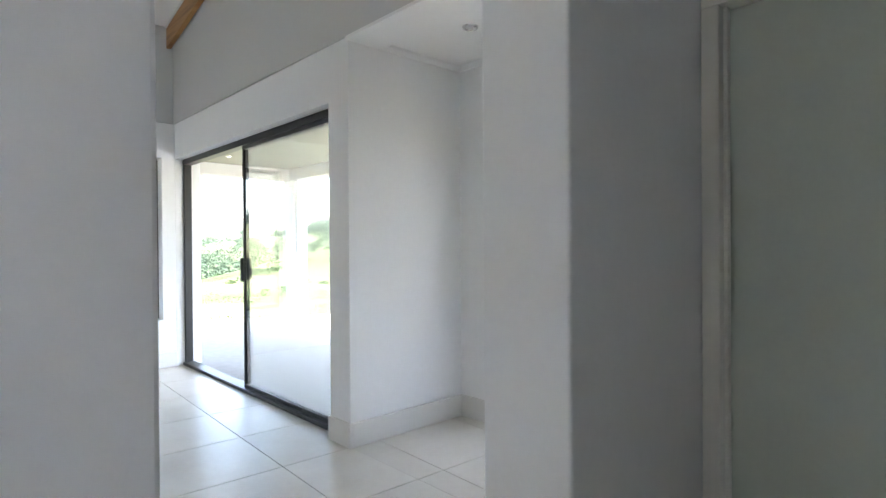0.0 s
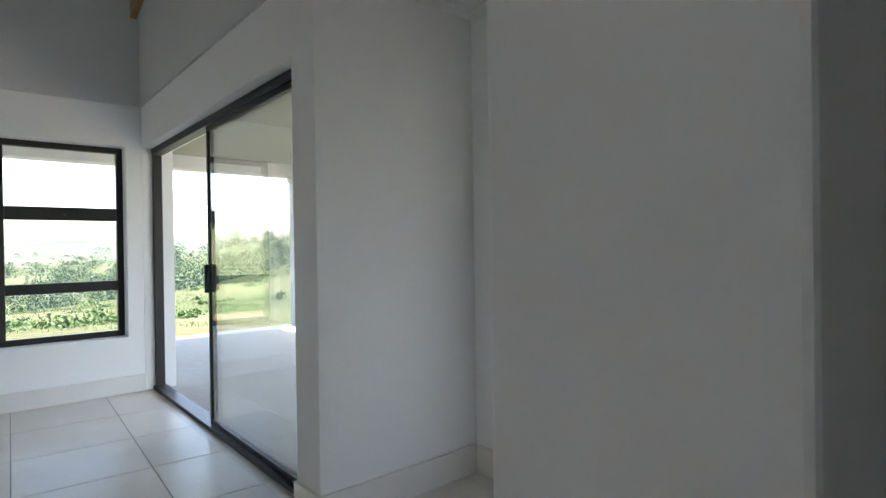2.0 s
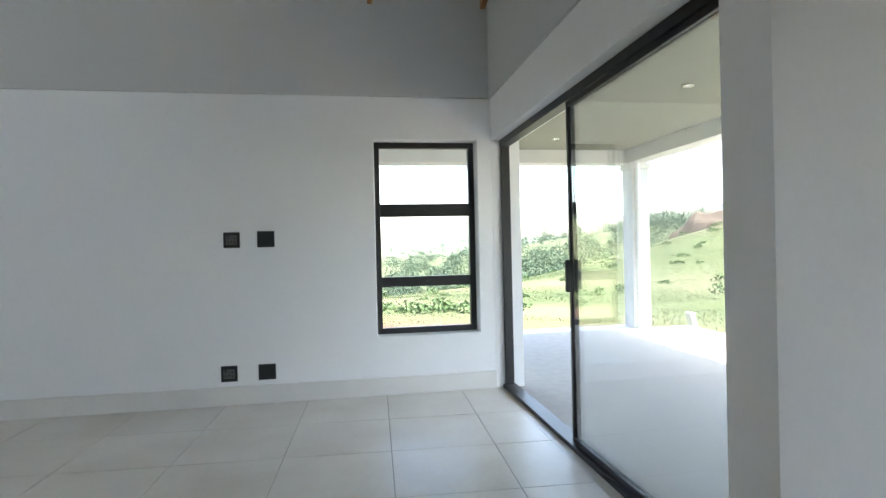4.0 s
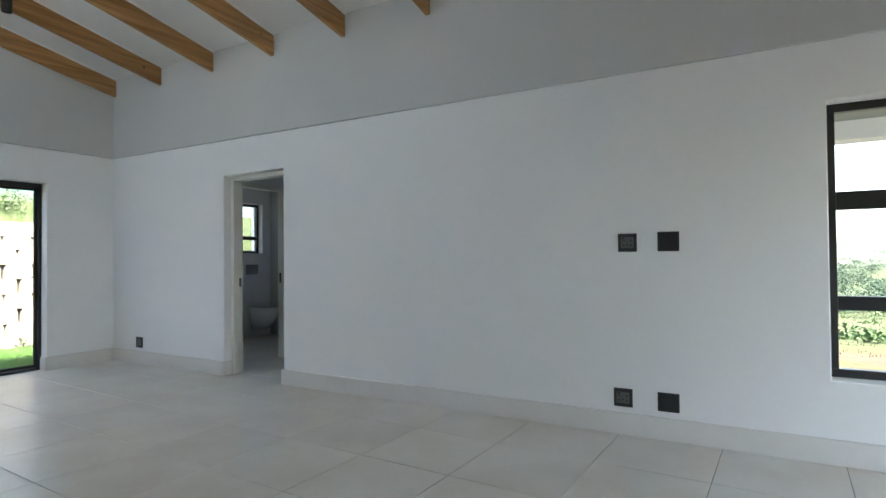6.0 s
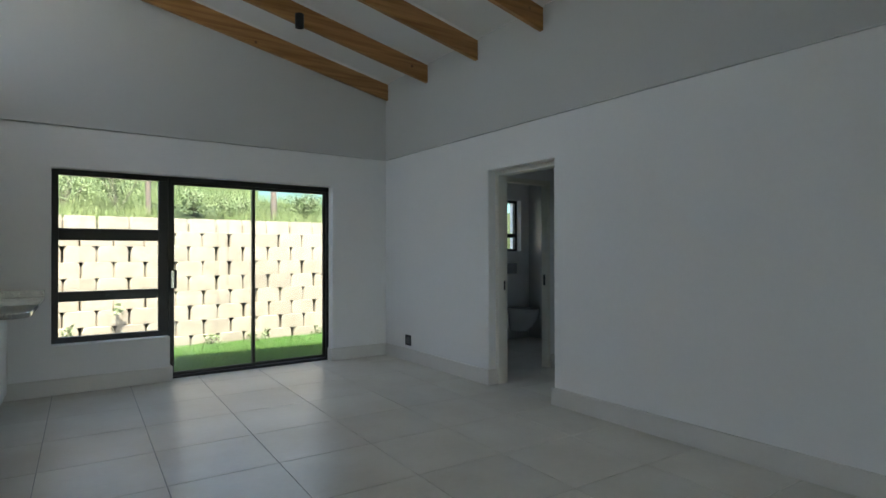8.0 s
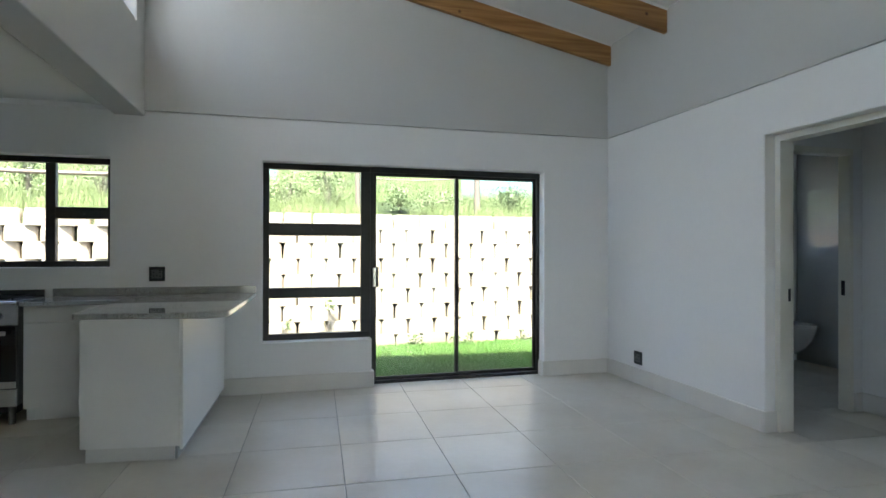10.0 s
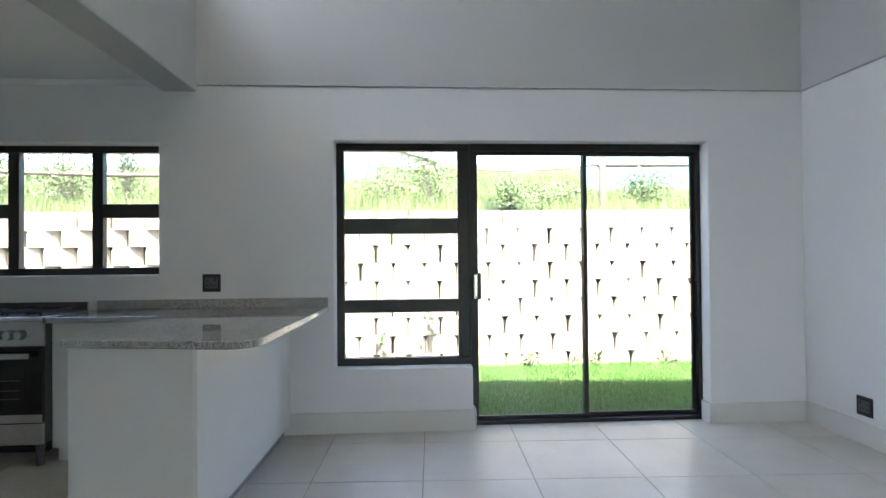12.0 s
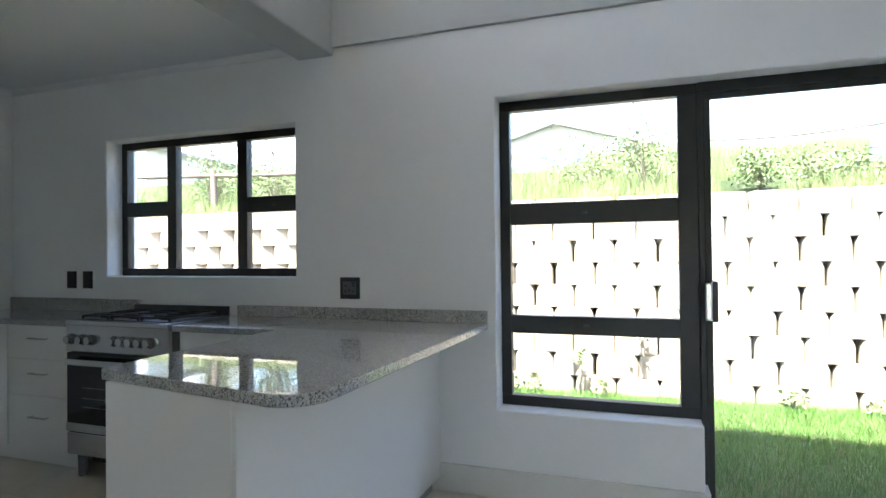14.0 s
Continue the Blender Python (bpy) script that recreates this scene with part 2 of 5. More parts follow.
TIMBER, GRANITE = timber(), granite()
GLASS = glass("clear_glass")
DOORGLASS = glass("door_glass", (0.955, 0.975, 0.972))
DARKGLASS = material("black_oven_glass", (0.012, 0.012, 0.013), 0.04)
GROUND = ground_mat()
LED = lamp_glow("unlit_lens", 0.0)


# ---- building helpers ----
def mesh_of(bm, name):
    me = bpy.data.meshes.new(name)
    bm.normal_update()
    bm.to_mesh(me)
    bm.free()
    return me


def part(name, bm, mat, parent=None, label=""):
    """Links a bmesh as one mesh object, under a thing or a part where one is given."""
    me = mesh_of(bm, name)
    me.materials.append(mat)
    ob = new(name, me)
    ob.parent = parent
    if label:
        ob["label"] = label
    return ob


def thing(name, at, label, category, group="", kind=""):
    e = new(name)
    e.location = at
    bpy.context.view_layer.update()
    return tagged(e, label, category, group, kind)


def box(x0, x1, y0, y1, z0, z1, bevel=0.0, bm=None):
    bm = bm or bmesh.new()
    made = bmesh.ops.create_cube(bm, size=1)["verts"]
    for v in made:
        v.co = Vector(((x0 + x1) / 2 + v.co.x * (x1 - x0), (y0 + y1) / 2 + v.co.y * (y1 - y0), (z0 + z1) / 2 + v.co.z * (z1 - z0)))
    if bevel:
        edges = {e for v in made for e in v.link_edges}
        bmesh.ops.bevel(bm, geom=list(edges), offset=bevel, segments=2, affect="EDGES", profile=0.6)
    return bm


def tube(p0, p1, r0, r1=None, n=16, bm=None, cap=True):
    bm = bm or bmesh.new()
    p0, p1 = Vector(p0), Vector(p1)
    m = Matrix.Translation((p0 + p1) / 2) @ (p1 - p0).to_track_quat("Z", "Y").to_matrix().to_4x4()
    bmesh.ops.create_cone(bm, cap_ends=cap, segments=n, radius1=r0, radius2=r0 if r1 is None else r1, depth=(p1 - p0).length, matrix=m)
    return bm


def smooth(ob, angle=40):
    for p in ob.data.polygons:
        p.use_smooth = True
    ob.data.set_sharp_from_angle(angle=radians(angle))
    return ob


def local(ob):
    """Bakes the offset of a parent's empty out of a part made in world metres."""
    ob.matrix_parent_inverse = ob.parent.matrix_world.inverted()
    return ob


def piece(name, bm, mat, parent, label=""):
    p = part(name, bm, mat, parent, label)
    up = parent
    off = Vector((0, 0, 0))
    while up is not None:
        off += up.location
        up = up.parent
    p.location = -off
    return p


def wall_grid(axis, c0, c1, span, heights, openings):
    """A wall as one closed mesh: axis is the way it runs, c0..c1 its thickness; openings (u0, u1, z0, z1) go right through."""
    us = sorted({*span, *[o[0] for o in openings], *[o[1] for o in openings]})
    zs = sorted({*heights, *[o[2] for o in openings], *[o[3] for o in openings]})
    us = [u for u in us if span[0] <= u <= span[1]]
    zs = [z for z in zs if heights[0] <= z <= heights[1]]
    def full(i, j):
        if not (0 <= i < len(us) - 1 and 0 <= j < len(zs) - 1):
            return False
        u, z = (us[i] + us[i + 1]) / 2, (zs[j] + zs[j + 1]) / 2
        return not any(o[0] < u < o[1] and o[2] < z < o[3] for o in openings)
    bm = bmesh.new()
    seen = {}
    def vert(u, c, z):
        k = (round(u, 4), round(c, 4), round(z, 4))
        if k not in seen:
            seen[k] = bm.verts.new((u, c, z) if axis == "x" else (c, u, z))
        return seen[k]
    def face(*q):
        bm.faces.new([vert(*p) for p in q])
    for i in range(len(us) - 1):
        for j in range(len(zs) - 1):
            if not full(i, j):
                continue
            a, b, z0, z1 = us[i], us[i + 1], zs[j], zs[j + 1]
            face((a, c0, z0), (b, c0, z0), (b, c0, z1), (a, c0, z1))
            face((a, c1, z0), (a, c1, z1), (b, c1, z1), (b, c1, z0))
            if not full(i - 1, j):
                face((a, c0, z0), (a, c0, z1), (a, c1, z1), (a, c1, z0))
            if not full(i + 1, j):
                face((b, c0, z0), (b, c1, z0), (b, c1, z1), (b, c0, z1))
            if not full(i, j - 1):
                face((a, c0, z0), (a, c1, z0), (b, c1, z0), (b, c0, z0))
            if not full(i, j + 1):
                face((a, c0, z1), (b, c0, z1), (b, c1, z1), (a, c1, z1))
    bmesh.ops.recalc_face_normals(bm, faces=bm.faces)
    return bm


def wall(name, axis, c0, c1, span, heights, openings=(), mat=PLASTER, label="smooth white plastered wall", bevel=0.0):
    ob = part(name, wall_grid(axis, c0, c1, span, heights, openings), mat)
    if bevel:
        md = ob.modifiers.new("soft_edge", "BEVEL")
        md.width, md.segments, md.limit_method, md.angle_limit = bevel, 2, "ANGLE", radians(60)
    return tagged(ob, label, "wall", kind="structure")


def structure(name, bm, mat, label, category):
    return tagged(part(name, bm, mat), label, category, kind="structure")


# ---- plan ----
W, S, N, LEDGE = -5.215, -6.10, 2.21, 2.485     # living room faces, and the ledge where the upper wall starts
HEAD = 2.13                                        # lintel height
EAST = -0.74                                       # west face of the upper wall over the kitchen beam
KITCHEN_E, KCEIL, ECEIL = 1.96, 2.51, 2.50
ENTRY_W, ENTRY_N = -2.005, 3.158
PW0, PW1 = -0.198, 0.082                             # wall between living side and passage
GAP0, GAP1 = 0.56, 1.45                            # opening in it that the camera comes through
SLOPE, RAFTER_Z = 0.2015, 3.24                      # rafters: rise and underside at the west wall
PITCH_X, PITCH_Y, JX, JY, SKEW = 0.628, 0.636, -2.93, -5.19, -2.3


def roof_z(x):
    return RAFTER_Z + 0.215 + SLOPE * (x - W)


# walls of the living room, kitchen, entry and passage
wall("wall_west", "y", W - 0.25, W, (S - 0.25, N), (-0.1, LEDGE), [(-4.07, -3.20, -0.1, 2.115), (1.205, 2.08, 0.485, HEAD)], bevel=0.008)
wall("wall_south", "x", S - 0.25, S, (W, KITCHEN_E), (-0.1, LEDGE), [(-4.47, -2.69, -0.1, 2.10), (-2.69, -1.70, 0.452, 2.10), (-0.475, 1.03, 1.145, 2.075)], bevel=0.008)
wall("wall_north", "x", N, N + 0.25, (W - 0.25, ENTRY_W), (-0.1, LEDGE), [(W, -2.23, -0.1, HEAD)])
wall("wall_entry_west", "y", ENTRY_W - 0.25, ENTRY_W, (N + 0.25, ENTRY_N), (-0.1, ECEIL))
wall("wall_entry_north", "x", ENTRY_N, ENTRY_N + 0.22, (ENTRY_W - 0.25, PW0), (-0.1, ECEIL + 0.1), [(-1.75, -0.60, -0.1, 2.1)])
wall("wall_passage_west", "y", PW0, PW1, (-1.4, ENTRY_N), (-0.1, KCEIL), [(GAP0, GAP1, -0.1, 2.3)], bevel=0.008)
# the east opening holds the added window that brightens the passage
wall("wall_passage_east", "y", 1.5, 1.72, (-1.4, 2.2), (-0.1, KCEIL), [(-1.38, -0.55, 0.9, 2.1)])
wall("wall_passage_end", "x", 2.2, 2.4, (PW1, 1.72), (-0.1, KCEIL), [(PW1 + 0.02, 0.99, -0.1, 2.02)])
wall("wall_kitchen_north", "x", -1.62, -1.4, (PW0, KITCHEN_E + 0.2), (-0.1, KCEIL))
wall("wall_kitchen_east", "y", KITCHEN_E, KITCHEN_E + 0.2, (S - 0.25, -1.62), (-0.1, KCEIL))
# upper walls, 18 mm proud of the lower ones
wall("wall_upper_west", "y", W - 0.25, W + 0.018, (S - 0.25, N + 0.25), (LEDGE, 3.62), mat=UPPER, label="pale grey upper wall above the ledge", bevel=0.006)


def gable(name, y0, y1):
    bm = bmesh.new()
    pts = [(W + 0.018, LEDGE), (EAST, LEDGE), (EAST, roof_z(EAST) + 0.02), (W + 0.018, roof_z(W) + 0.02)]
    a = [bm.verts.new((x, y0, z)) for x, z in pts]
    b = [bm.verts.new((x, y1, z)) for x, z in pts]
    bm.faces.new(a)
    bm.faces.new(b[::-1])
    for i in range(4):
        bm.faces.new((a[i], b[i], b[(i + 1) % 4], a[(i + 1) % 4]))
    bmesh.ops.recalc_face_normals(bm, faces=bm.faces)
    return structure(name, bm, UPPER, "pale grey upper gable wall above the ledge", "wall")


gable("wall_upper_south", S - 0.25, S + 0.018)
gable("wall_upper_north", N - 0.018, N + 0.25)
CLERE = (-5.84, -1.0, 3.16, 4.0)
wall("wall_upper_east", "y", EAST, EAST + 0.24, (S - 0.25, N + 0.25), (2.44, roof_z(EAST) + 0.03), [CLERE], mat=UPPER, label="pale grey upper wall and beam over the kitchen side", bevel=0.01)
# header over the entry recess is the north gable; its flat ceiling lies behind it
structure("ceiling_entry", box(ENTRY_W, PW0, N + 0.25, ENTRY_N, ECEIL, ECEIL + 0.12), CEIL, "flat white plasterboard ceiling of the entry recess", "ceiling")
structure("ceiling_entry_front", box(ENTRY_W, EAST, N - 0.018, N + 0.25, LEDGE - 0.02, LEDGE), CEIL, "white soffit of the header at the entry", "ceiling")
structure("ceiling_kitchen", box(EAST + 0.24, KITCHEN_E + 0.2, S - 0.25, -1.4, KCEIL, KCEIL + 0.12), CEIL, "flat white kitchen ceiling", "ceiling")
structure("ceiling_passage", box(EAST + 0.24, 1.72, -1.4, 2.4, KCEIL, KCEIL + 0.12), CEIL, "flat white passage ceiling", "ceiling")


def cornice(name, p0, p1, nrm, z):
    """A small cove strip along a ceiling's edge."""
    a, b, nv = Vector((*p0, z)), Vector((*p1, z)), Vector((*nrm, 0))
    prof = [(0, -0.035), (0.012, -0.033), (0.03, -0.015), (0.035, 0)]
    bm = bmesh.new()
    ra = [bm.verts.new(a + nv * u + Vector((0, 0, v))) for u, v in prof]
    rb = [bm.verts.new(b + nv * u + Vector((0, 0, v))) for u, v in prof]
    for i in range(3):
        bm.faces.new((ra[i], ra[i + 1], rb[i + 1], rb[i]))
    bmesh.ops.recalc_face_normals(bm, faces=bm.faces)
    return structure(name, bm, CEIL, "thin white cornice along the ceiling", "trim")


cornice("trim_entry_west", (ENTRY_W, N), (ENTRY_W, ENTRY_N), (1, 0), ECEIL)
cornice("trim_entry_north", (ENTRY_W, ENTRY_N), (PW0, ENTRY_N), (0, -1), ECEIL)
cornice("trim_kitchen_south", (EAST + 0.24, S), (KITCHEN_E, S), (0, 1), KCEIL)
cornice("trim_kitchen_east", (KITCHEN_E, S), (KITCHEN_E, -1.62), (-1, 0), KCEIL)


def sloped_slab(x0, x1, y0, y1, lift, thick):
    bm = bmesh.new()
    pts = [(x0, roof_z(x0) + lift), (x1, roof_z(x1) + lift), (x1, roof_z(x1) + lift + thick), (x0, roof_z(x0) + lift + thick)]
    a = [bm.verts.new((x, y0, z)) for x, z in pts]
    b = [bm.verts.new((x, y1, z)) for x, z in pts]
    bm.faces.new(a)
    bm.faces.new(b[::-1])
    for i in range(4):
        bm.faces.new((a[i], b[i], b[(i + 1) % 4], a[(i + 1) % 4]))
    bmesh.ops.recalc_face_normals(bm, faces=bm.faces)
    return bm


structure("ceiling_sloped", sloped_slab(W, EAST + 0.6, S - 0.3, N + 0.3, 0.0, 0.15), CEIL, "sloped white ceiling boards on timber rafters", "ceiling")
RAFTER_YS = [-6.04 + 0.905 * i for i in range(9)] + [2.155]


def rafter(y):
    bm = bmesh.new()
    x0, x1 = W - 0.05, EAST + 0.05
    pts = [(x0, roof_z(x0) - 0.215), (x1, roof_z(x1) - 0.215), (x1, roof_z(x1) + 0.01), (x0, roof_z(x0) + 0.01)]
    a = [bm.verts.new((x, -0.022, z)) for x, z in pts]
    b = [bm.verts.new((x, 0.022, z)) for x, z in pts]
    bm.faces.new(a)
    bm.faces.new(b[::-1])
    for i in range(4):
        bm.faces.new((a[i], b[i], b[(i + 1) % 4], a[(i + 1) % 4]))
    bmesh.ops.recalc_face_normals(bm, faces=bm.faces)
    bmesh.ops.bevel(bm, geom=bm.edges[:], offset=0.003, segments=1, affect="EDGES")
    ob = tagged(part("roof_rafter", bm, TIMBER), "varnished pine rafter with knots under the white ceiling", "rafter", "roof rafters")
    ob.location.y = y
    return ob


def bead(y):
    """Thin white bead where the ceiling board meets a rafter."""
    x0, x1 = W, EAST
    bm = bmesh.new()
    for s in (-1, 1):
        a = [bm.verts.new((x, y + s * 0.024 + s * d, roof_z(x) - e)) for x in (x0, x1) for d, e in ((0, 0.018), (0.016, 0.002))]
        bm.faces.new((a[0], a[1], a[3], a[2]))
    return structure("trim_ceiling_bead", bm, CEIL, "thin white ceiling bead beside a rafter", "trim")


first = rafter(RAFTER_YS[0])
for y in RAFTER_YS[1:]:
    copy_thing(first, pose(0, y, 0))
for y in RAFTER_YS:
    bead(y)


def spot_light(x, y, z):
    """A cylinder spot on a short bracket, fixed to a rafter's side."""
    t = thing("ceiling_spotlight", (x, y, z), "black cylinder spotlight fixed to the side of a rafter", "spotlight")
    b = bmesh.new()
    tube((0, 0, -0.13), (0, 0, 0.0), 0.043, n=24, bm=b)
    bmesh.ops.inset_region(b, faces=[f for f in b.faces if f.normal.z < -0.9], thickness=0.008, depth=-0.02)
    smooth(part("body", b, BLACKP, t))
    part("bracket", box(-0.02, 0.02, -0.06, -0.03, -0.10, -0.04, 0.003), BLACKP, t)
    smooth(part("lens", tube((0, 0, -0.112), (0, 0, -0.105), 0.03, n=20), CHROME, t, "small pale lamp lens"))
    return t


spot_light(-3.66, RAFTER_YS[1] + 0.08, 3.62)


def downlight(x, y, z):
    t = thing("ceiling_downlight", (x, y, z), "small round chrome downlight in the flat ceiling", "downlight", "recessed downlights")
    b = bmesh.new()
    ring = [(0.030, -0.004), (0.036, -0.010), (0.046, -0.008), (0.050, 0.002), (0.030, 0.02)]
    rows = []
    for r, z0 in ring:
        rows.append([b.verts.new((r * math.cos(a * math.tau / 24), r * math.sin(a * math.tau / 24), z0)) for a in range(24)])
    for i in range(len(rows) - 1):
        for k in range(24):
            b.faces.new((rows[i][k], rows[i][(k + 1) % 24], rows[i + 1][(k + 1) % 24], rows[i + 1][k]))
    smooth(part("bezel", b, CHROME, t))
    smooth(part("lens", tube((0, 0, -0.002), (0, 0, 0.004), 0.031, n=24), CERAM, t, "pale frosted lamp lens"))
    return t


downlight(-1.43, 2.68, ECEIL)

# skirtings
def skirting(name, axis, face, side, u0, u1, h=0.148, t=0.022):
    """side: +1 or -1, the way from the wall into the room."""
    a, b = sorted((face, face + side * t))
    bm = box(u0, u1, a, b, 0.0, h, 0.005) if axis == "x" else box(a, b, u0, u1, 0.0, h, 0.005)
    return structure(name, bm, SKIRT, "cream skirting at the foot of the white wall", "baseboard")


skirting("baseboard_west_a", "y", W, 1, -3.20, N)
skirting("baseboard_west_b", "y", W, 1, S, -4.07)
skirting("baseboard_south_a", "x", S, 1, W + 0.022, -4.47)
skirting("baseboard_south_b", "x", S, 1, -2.69, -1.34)
skirting("baseboard_pier", "x", N, -1, -2.23, ENTRY_W + 0.022)
skirting("baseboard_entry_west", "y", ENTRY_W, 1, N, ENTRY_N)
skirting("baseboard_entry_north", "x", ENTRY_N, -1, ENTRY_W + 0.022, -1.75)
skirting("baseboard_bath_opening", "x", -4.07, 1, W - 0.088, W + 0.022)
skirting("baseboard_bath_opening_b", "x", -3.20, -1, W - 0.088, W + 0.022)
skirting("baseboard_garden_reveal", "y", -4.47, 1, S - 0.10, S + 0.022)
skirting("baseboard_garden_reveal_b", "y", -2.69, -1, S - 0.10, S + 0.022)
skirting("baseboard_entry_east", "y", PW0, -1, GAP1, ENTRY_N)
skirting("baseboard_opening_end", "x", GAP1, -1, PW0 - 0.022, PW1 + 0.022)
skirting("baseboard_opening_end_b", "x", GAP0, 1, PW0 - 0.022, PW1 + 0.022)
skirting("baseboard_passage_west", "y", PW1, 1, GAP1, 2.20)
skirting("baseboard_passage_end", "x", 2.2, -1, 1.0, 1.5)
skirting("baseboard_entry_north_b", "x", ENTRY_N, -1, -0.60, PW0 - 0.022)


# ---- aluminium windows and doors ----
def frame_bar(parent, name, axis, u0, u1, z0, z1, c, depth, mat=ALU):
    bm = box(u0, u1, c - depth / 2, c + depth / 2, z0, z1, 0.004) if axis == "x" else box(c - depth / 2, c + depth / 2, u0, u1, z0, z1, 0.004)
    return piece(name, bm, mat, parent)


def pane(parent, axis, u0, u1, z0, z1, c):
    bm = box(u0, u1, c - 0.003, c + 0.003, z0, z1) if axis == "x" else box(c - 0.003, c + 0.003, u0, u1, z0, z1)
    p = piece("pane", bm, GLASS, parent, "clear window glass")
    p.visible_shadow = False
    return p


def glazed(parent, axis, c, u0, u1, z0, z1, cols, rows, fw=0.05, depth=0.06, mull=0.06):
    """A fixed outer frame round u0..u1, z0..z1, bars centred on cols and rows (rows as (z, thickness, u from, u to)), and a pane in each light."""
    frame_bar(parent, "frame_head", axis, u0, u1, z1 - fw, z1, c, depth)
    frame_bar(parent, "frame_foot", axis, u0, u1, z0, z0 + fw, c, depth)
    frame_bar(parent, "frame_jamb", axis, u0, u0 + fw, z0 + fw, z1 - fw, c, depth)
    frame_bar(parent, "frame_jamb", axis, u1 - fw, u1, z0 + fw, z1 - fw, c, depth)
    for u in cols:
        frame_bar(parent, "mullion", axis, u - mull / 2, u + mull / 2, z0 + fw, z1 - fw, c, depth)
    for z, t, a, b in rows:
        frame_bar(parent, "transom", axis, a, b, z - t / 2, z + t / 2, c, depth * 0.98)


def latch(parent, axis, c, u, z, side):
    b = box(u - 0.012, u + 0.012, c, c + side * 0.012, z - 0.006, z + 0.006, 0.002) if axis == "x" else box(*sorted((c, c + side * 0.012)), u - 0.012, u + 0.012, z - 0.006, z + 0.006, 0.002)
    return piece("latch", b, BLACKP, parent, "tiny metal window latch")


# west window, three lights
w1 = thing("window_1", (W - 0.16, 1.65, 0.485), "tall black aluminium window with three clear panes", "window", kind="structure")
cw = W - 0.16
glazed(w1, "y", cw, 1.205, 2.08, 0.485, HEAD, [], [(1.545, 0.11, 1.255, 2.03), (0.93, 0.085, 1.255, 2.03)], fw=0.05)
for a, b in ((0.535, 0.8875), (0.9725, 1.49), (1.60, HEAD - 0.05)):
    pane(w1, "y", 1.255, 2.03, a, b, cw)
latch(w1, "y", cw + 0.03, 1.65, 1.545, 1)
latch(w1, "y", cw + 0.03, 1.65, 0.93, 1)

# garden door with side window
cs = S - 0.15
g = thing("window_2", (-2.2, cs, 0.452), "black aluminium side window with three panes beside the garden door", "window", kind="structure")
glazed(g, "x", cs, -2.69, -1.70, 0.452, 2.10, [], [(1.485, 0.115, -2.60, -1.755), (0.89, 0.095, -2.60, -1.755)], fw=0.055)
frame_bar(g, "mullion", "x", -2.69, -2.60, 0.507, 2.045, cs, 0.062)
for a, b in ((0.507, 0.8425), (0.9375, 1.4275), (1.5425, 2.045)):
    pane(g, "x", -2.60, -1.755, a, b, cs)
latch(g, "x", cs + 0.03, -2.15, 1.485, 1)
latch(g, "x", cs + 0.03, -2.15, 0.89, 1)


def sliding_door(name, axis, c, u0, u1, top, mid, side, label, fw=0.03, slid=0.0):
    """Outer frame, and two leaves that meet at mid when closed; slid moves the first leaf along its track over the second."""
    d = thing(name, ((u0 + u1) / 2, c, 0) if axis == "x" else (c, (u0 + u1) / 2, 0), label, "sliding door", kind="structure")
    frame_bar(d, "frame_head", axis, u0, u1, top - 0.055, top, c, 0.085)
    frame_bar(d, "frame_track", axis, u0, u1, -0.004, 0.028, c, 0.11)
    frame_bar(d, "frame_jamb", axis, u0, u0 + fw, 0.028, top - 0.055, c, 0.075)
    frame_bar(d, "frame_jamb", axis, u1 - fw, u1, 0.028, top - 0.055, c, 0.075)
    for a, b, off in ((u0 + fw + slid, mid + 0.016 + slid, -0.015 * side), (mid - 0.016, u1 - fw, 0.015 * side)):
        leaf = thing("leaf", (0, 0, 0), "", "")
        leaf.parent = d
        leaf.location = (-d.location.x, -d.location.y, -d.location.z)
        s = 0.028
        cc = c + off
        for nm, p, q, z0, z1 in (("rail", a, b, 0.028, 0.06), ("rail", a, b, top - 0.085, top - 0.054), ("stile", a, a + s, 0.06, top - 0.085), ("stile", b - s, b, 0.06, top - 0.085)):
            bm = box(p, q, cc - 0.012, cc + 0.012, z0, z1, 0.003) if axis == "x" else box(cc - 0.012, cc + 0.012, p, q, z0, z1, 0.003)
            piece(nm, bm, ALU, leaf)
        pn = piece("pane", box(a + s, b - s, cc - 0.003, cc + 0.003, 0.06, top - 0.085) if axis == "x" else box(cc - 0.003, cc + 0.003, a + s, b - s, 0.06, top - 0.085), DOORGLASS, leaf, "clear door glass")
        pn.visible_shadow = False
    return d


gd = sliding_door("door_1", "x", cs, -4.47, -2.69, 2.10, -3.57, 1, "black aluminium sliding glass door to the garden")
hb = box(-2.74, -2.705, cs + 0.05, cs + 0.10, 0.94, 1.125, 0.008)
piece("handle", hb, CHROME, gd, "satin metal pull handle")
piece("handle_back", box(-2.765, -2.741, cs + 0.05, cs + 0.085, 0.935, 1.13, 0.005), BLACKP, gd)
piece("bolt", box(-4.44, -4.36, cs + 0.045, cs + 0.06, 1.035, 1.05, 0.004), BLACKP, gd)
cn = N + 0.115
pd = sliding_door("door_2", "x", cn, W, -2.23, HEAD, -3.745, -1, "wide black aluminium sliding glass door to the patio, one leaf slid open", slid=1.425)
piece("handle", box(-3.757, -3.733, cn - 0.056, cn - 0.026, 0.935, 1.13, 0.007), BLACKP, pd, "black pull handle")
piece("handle", box(-3.755, -3.735, cn + 0.027, cn + 0.05, 0.95, 1.13, 0.006), BLACKP, pd, "black pull handle")

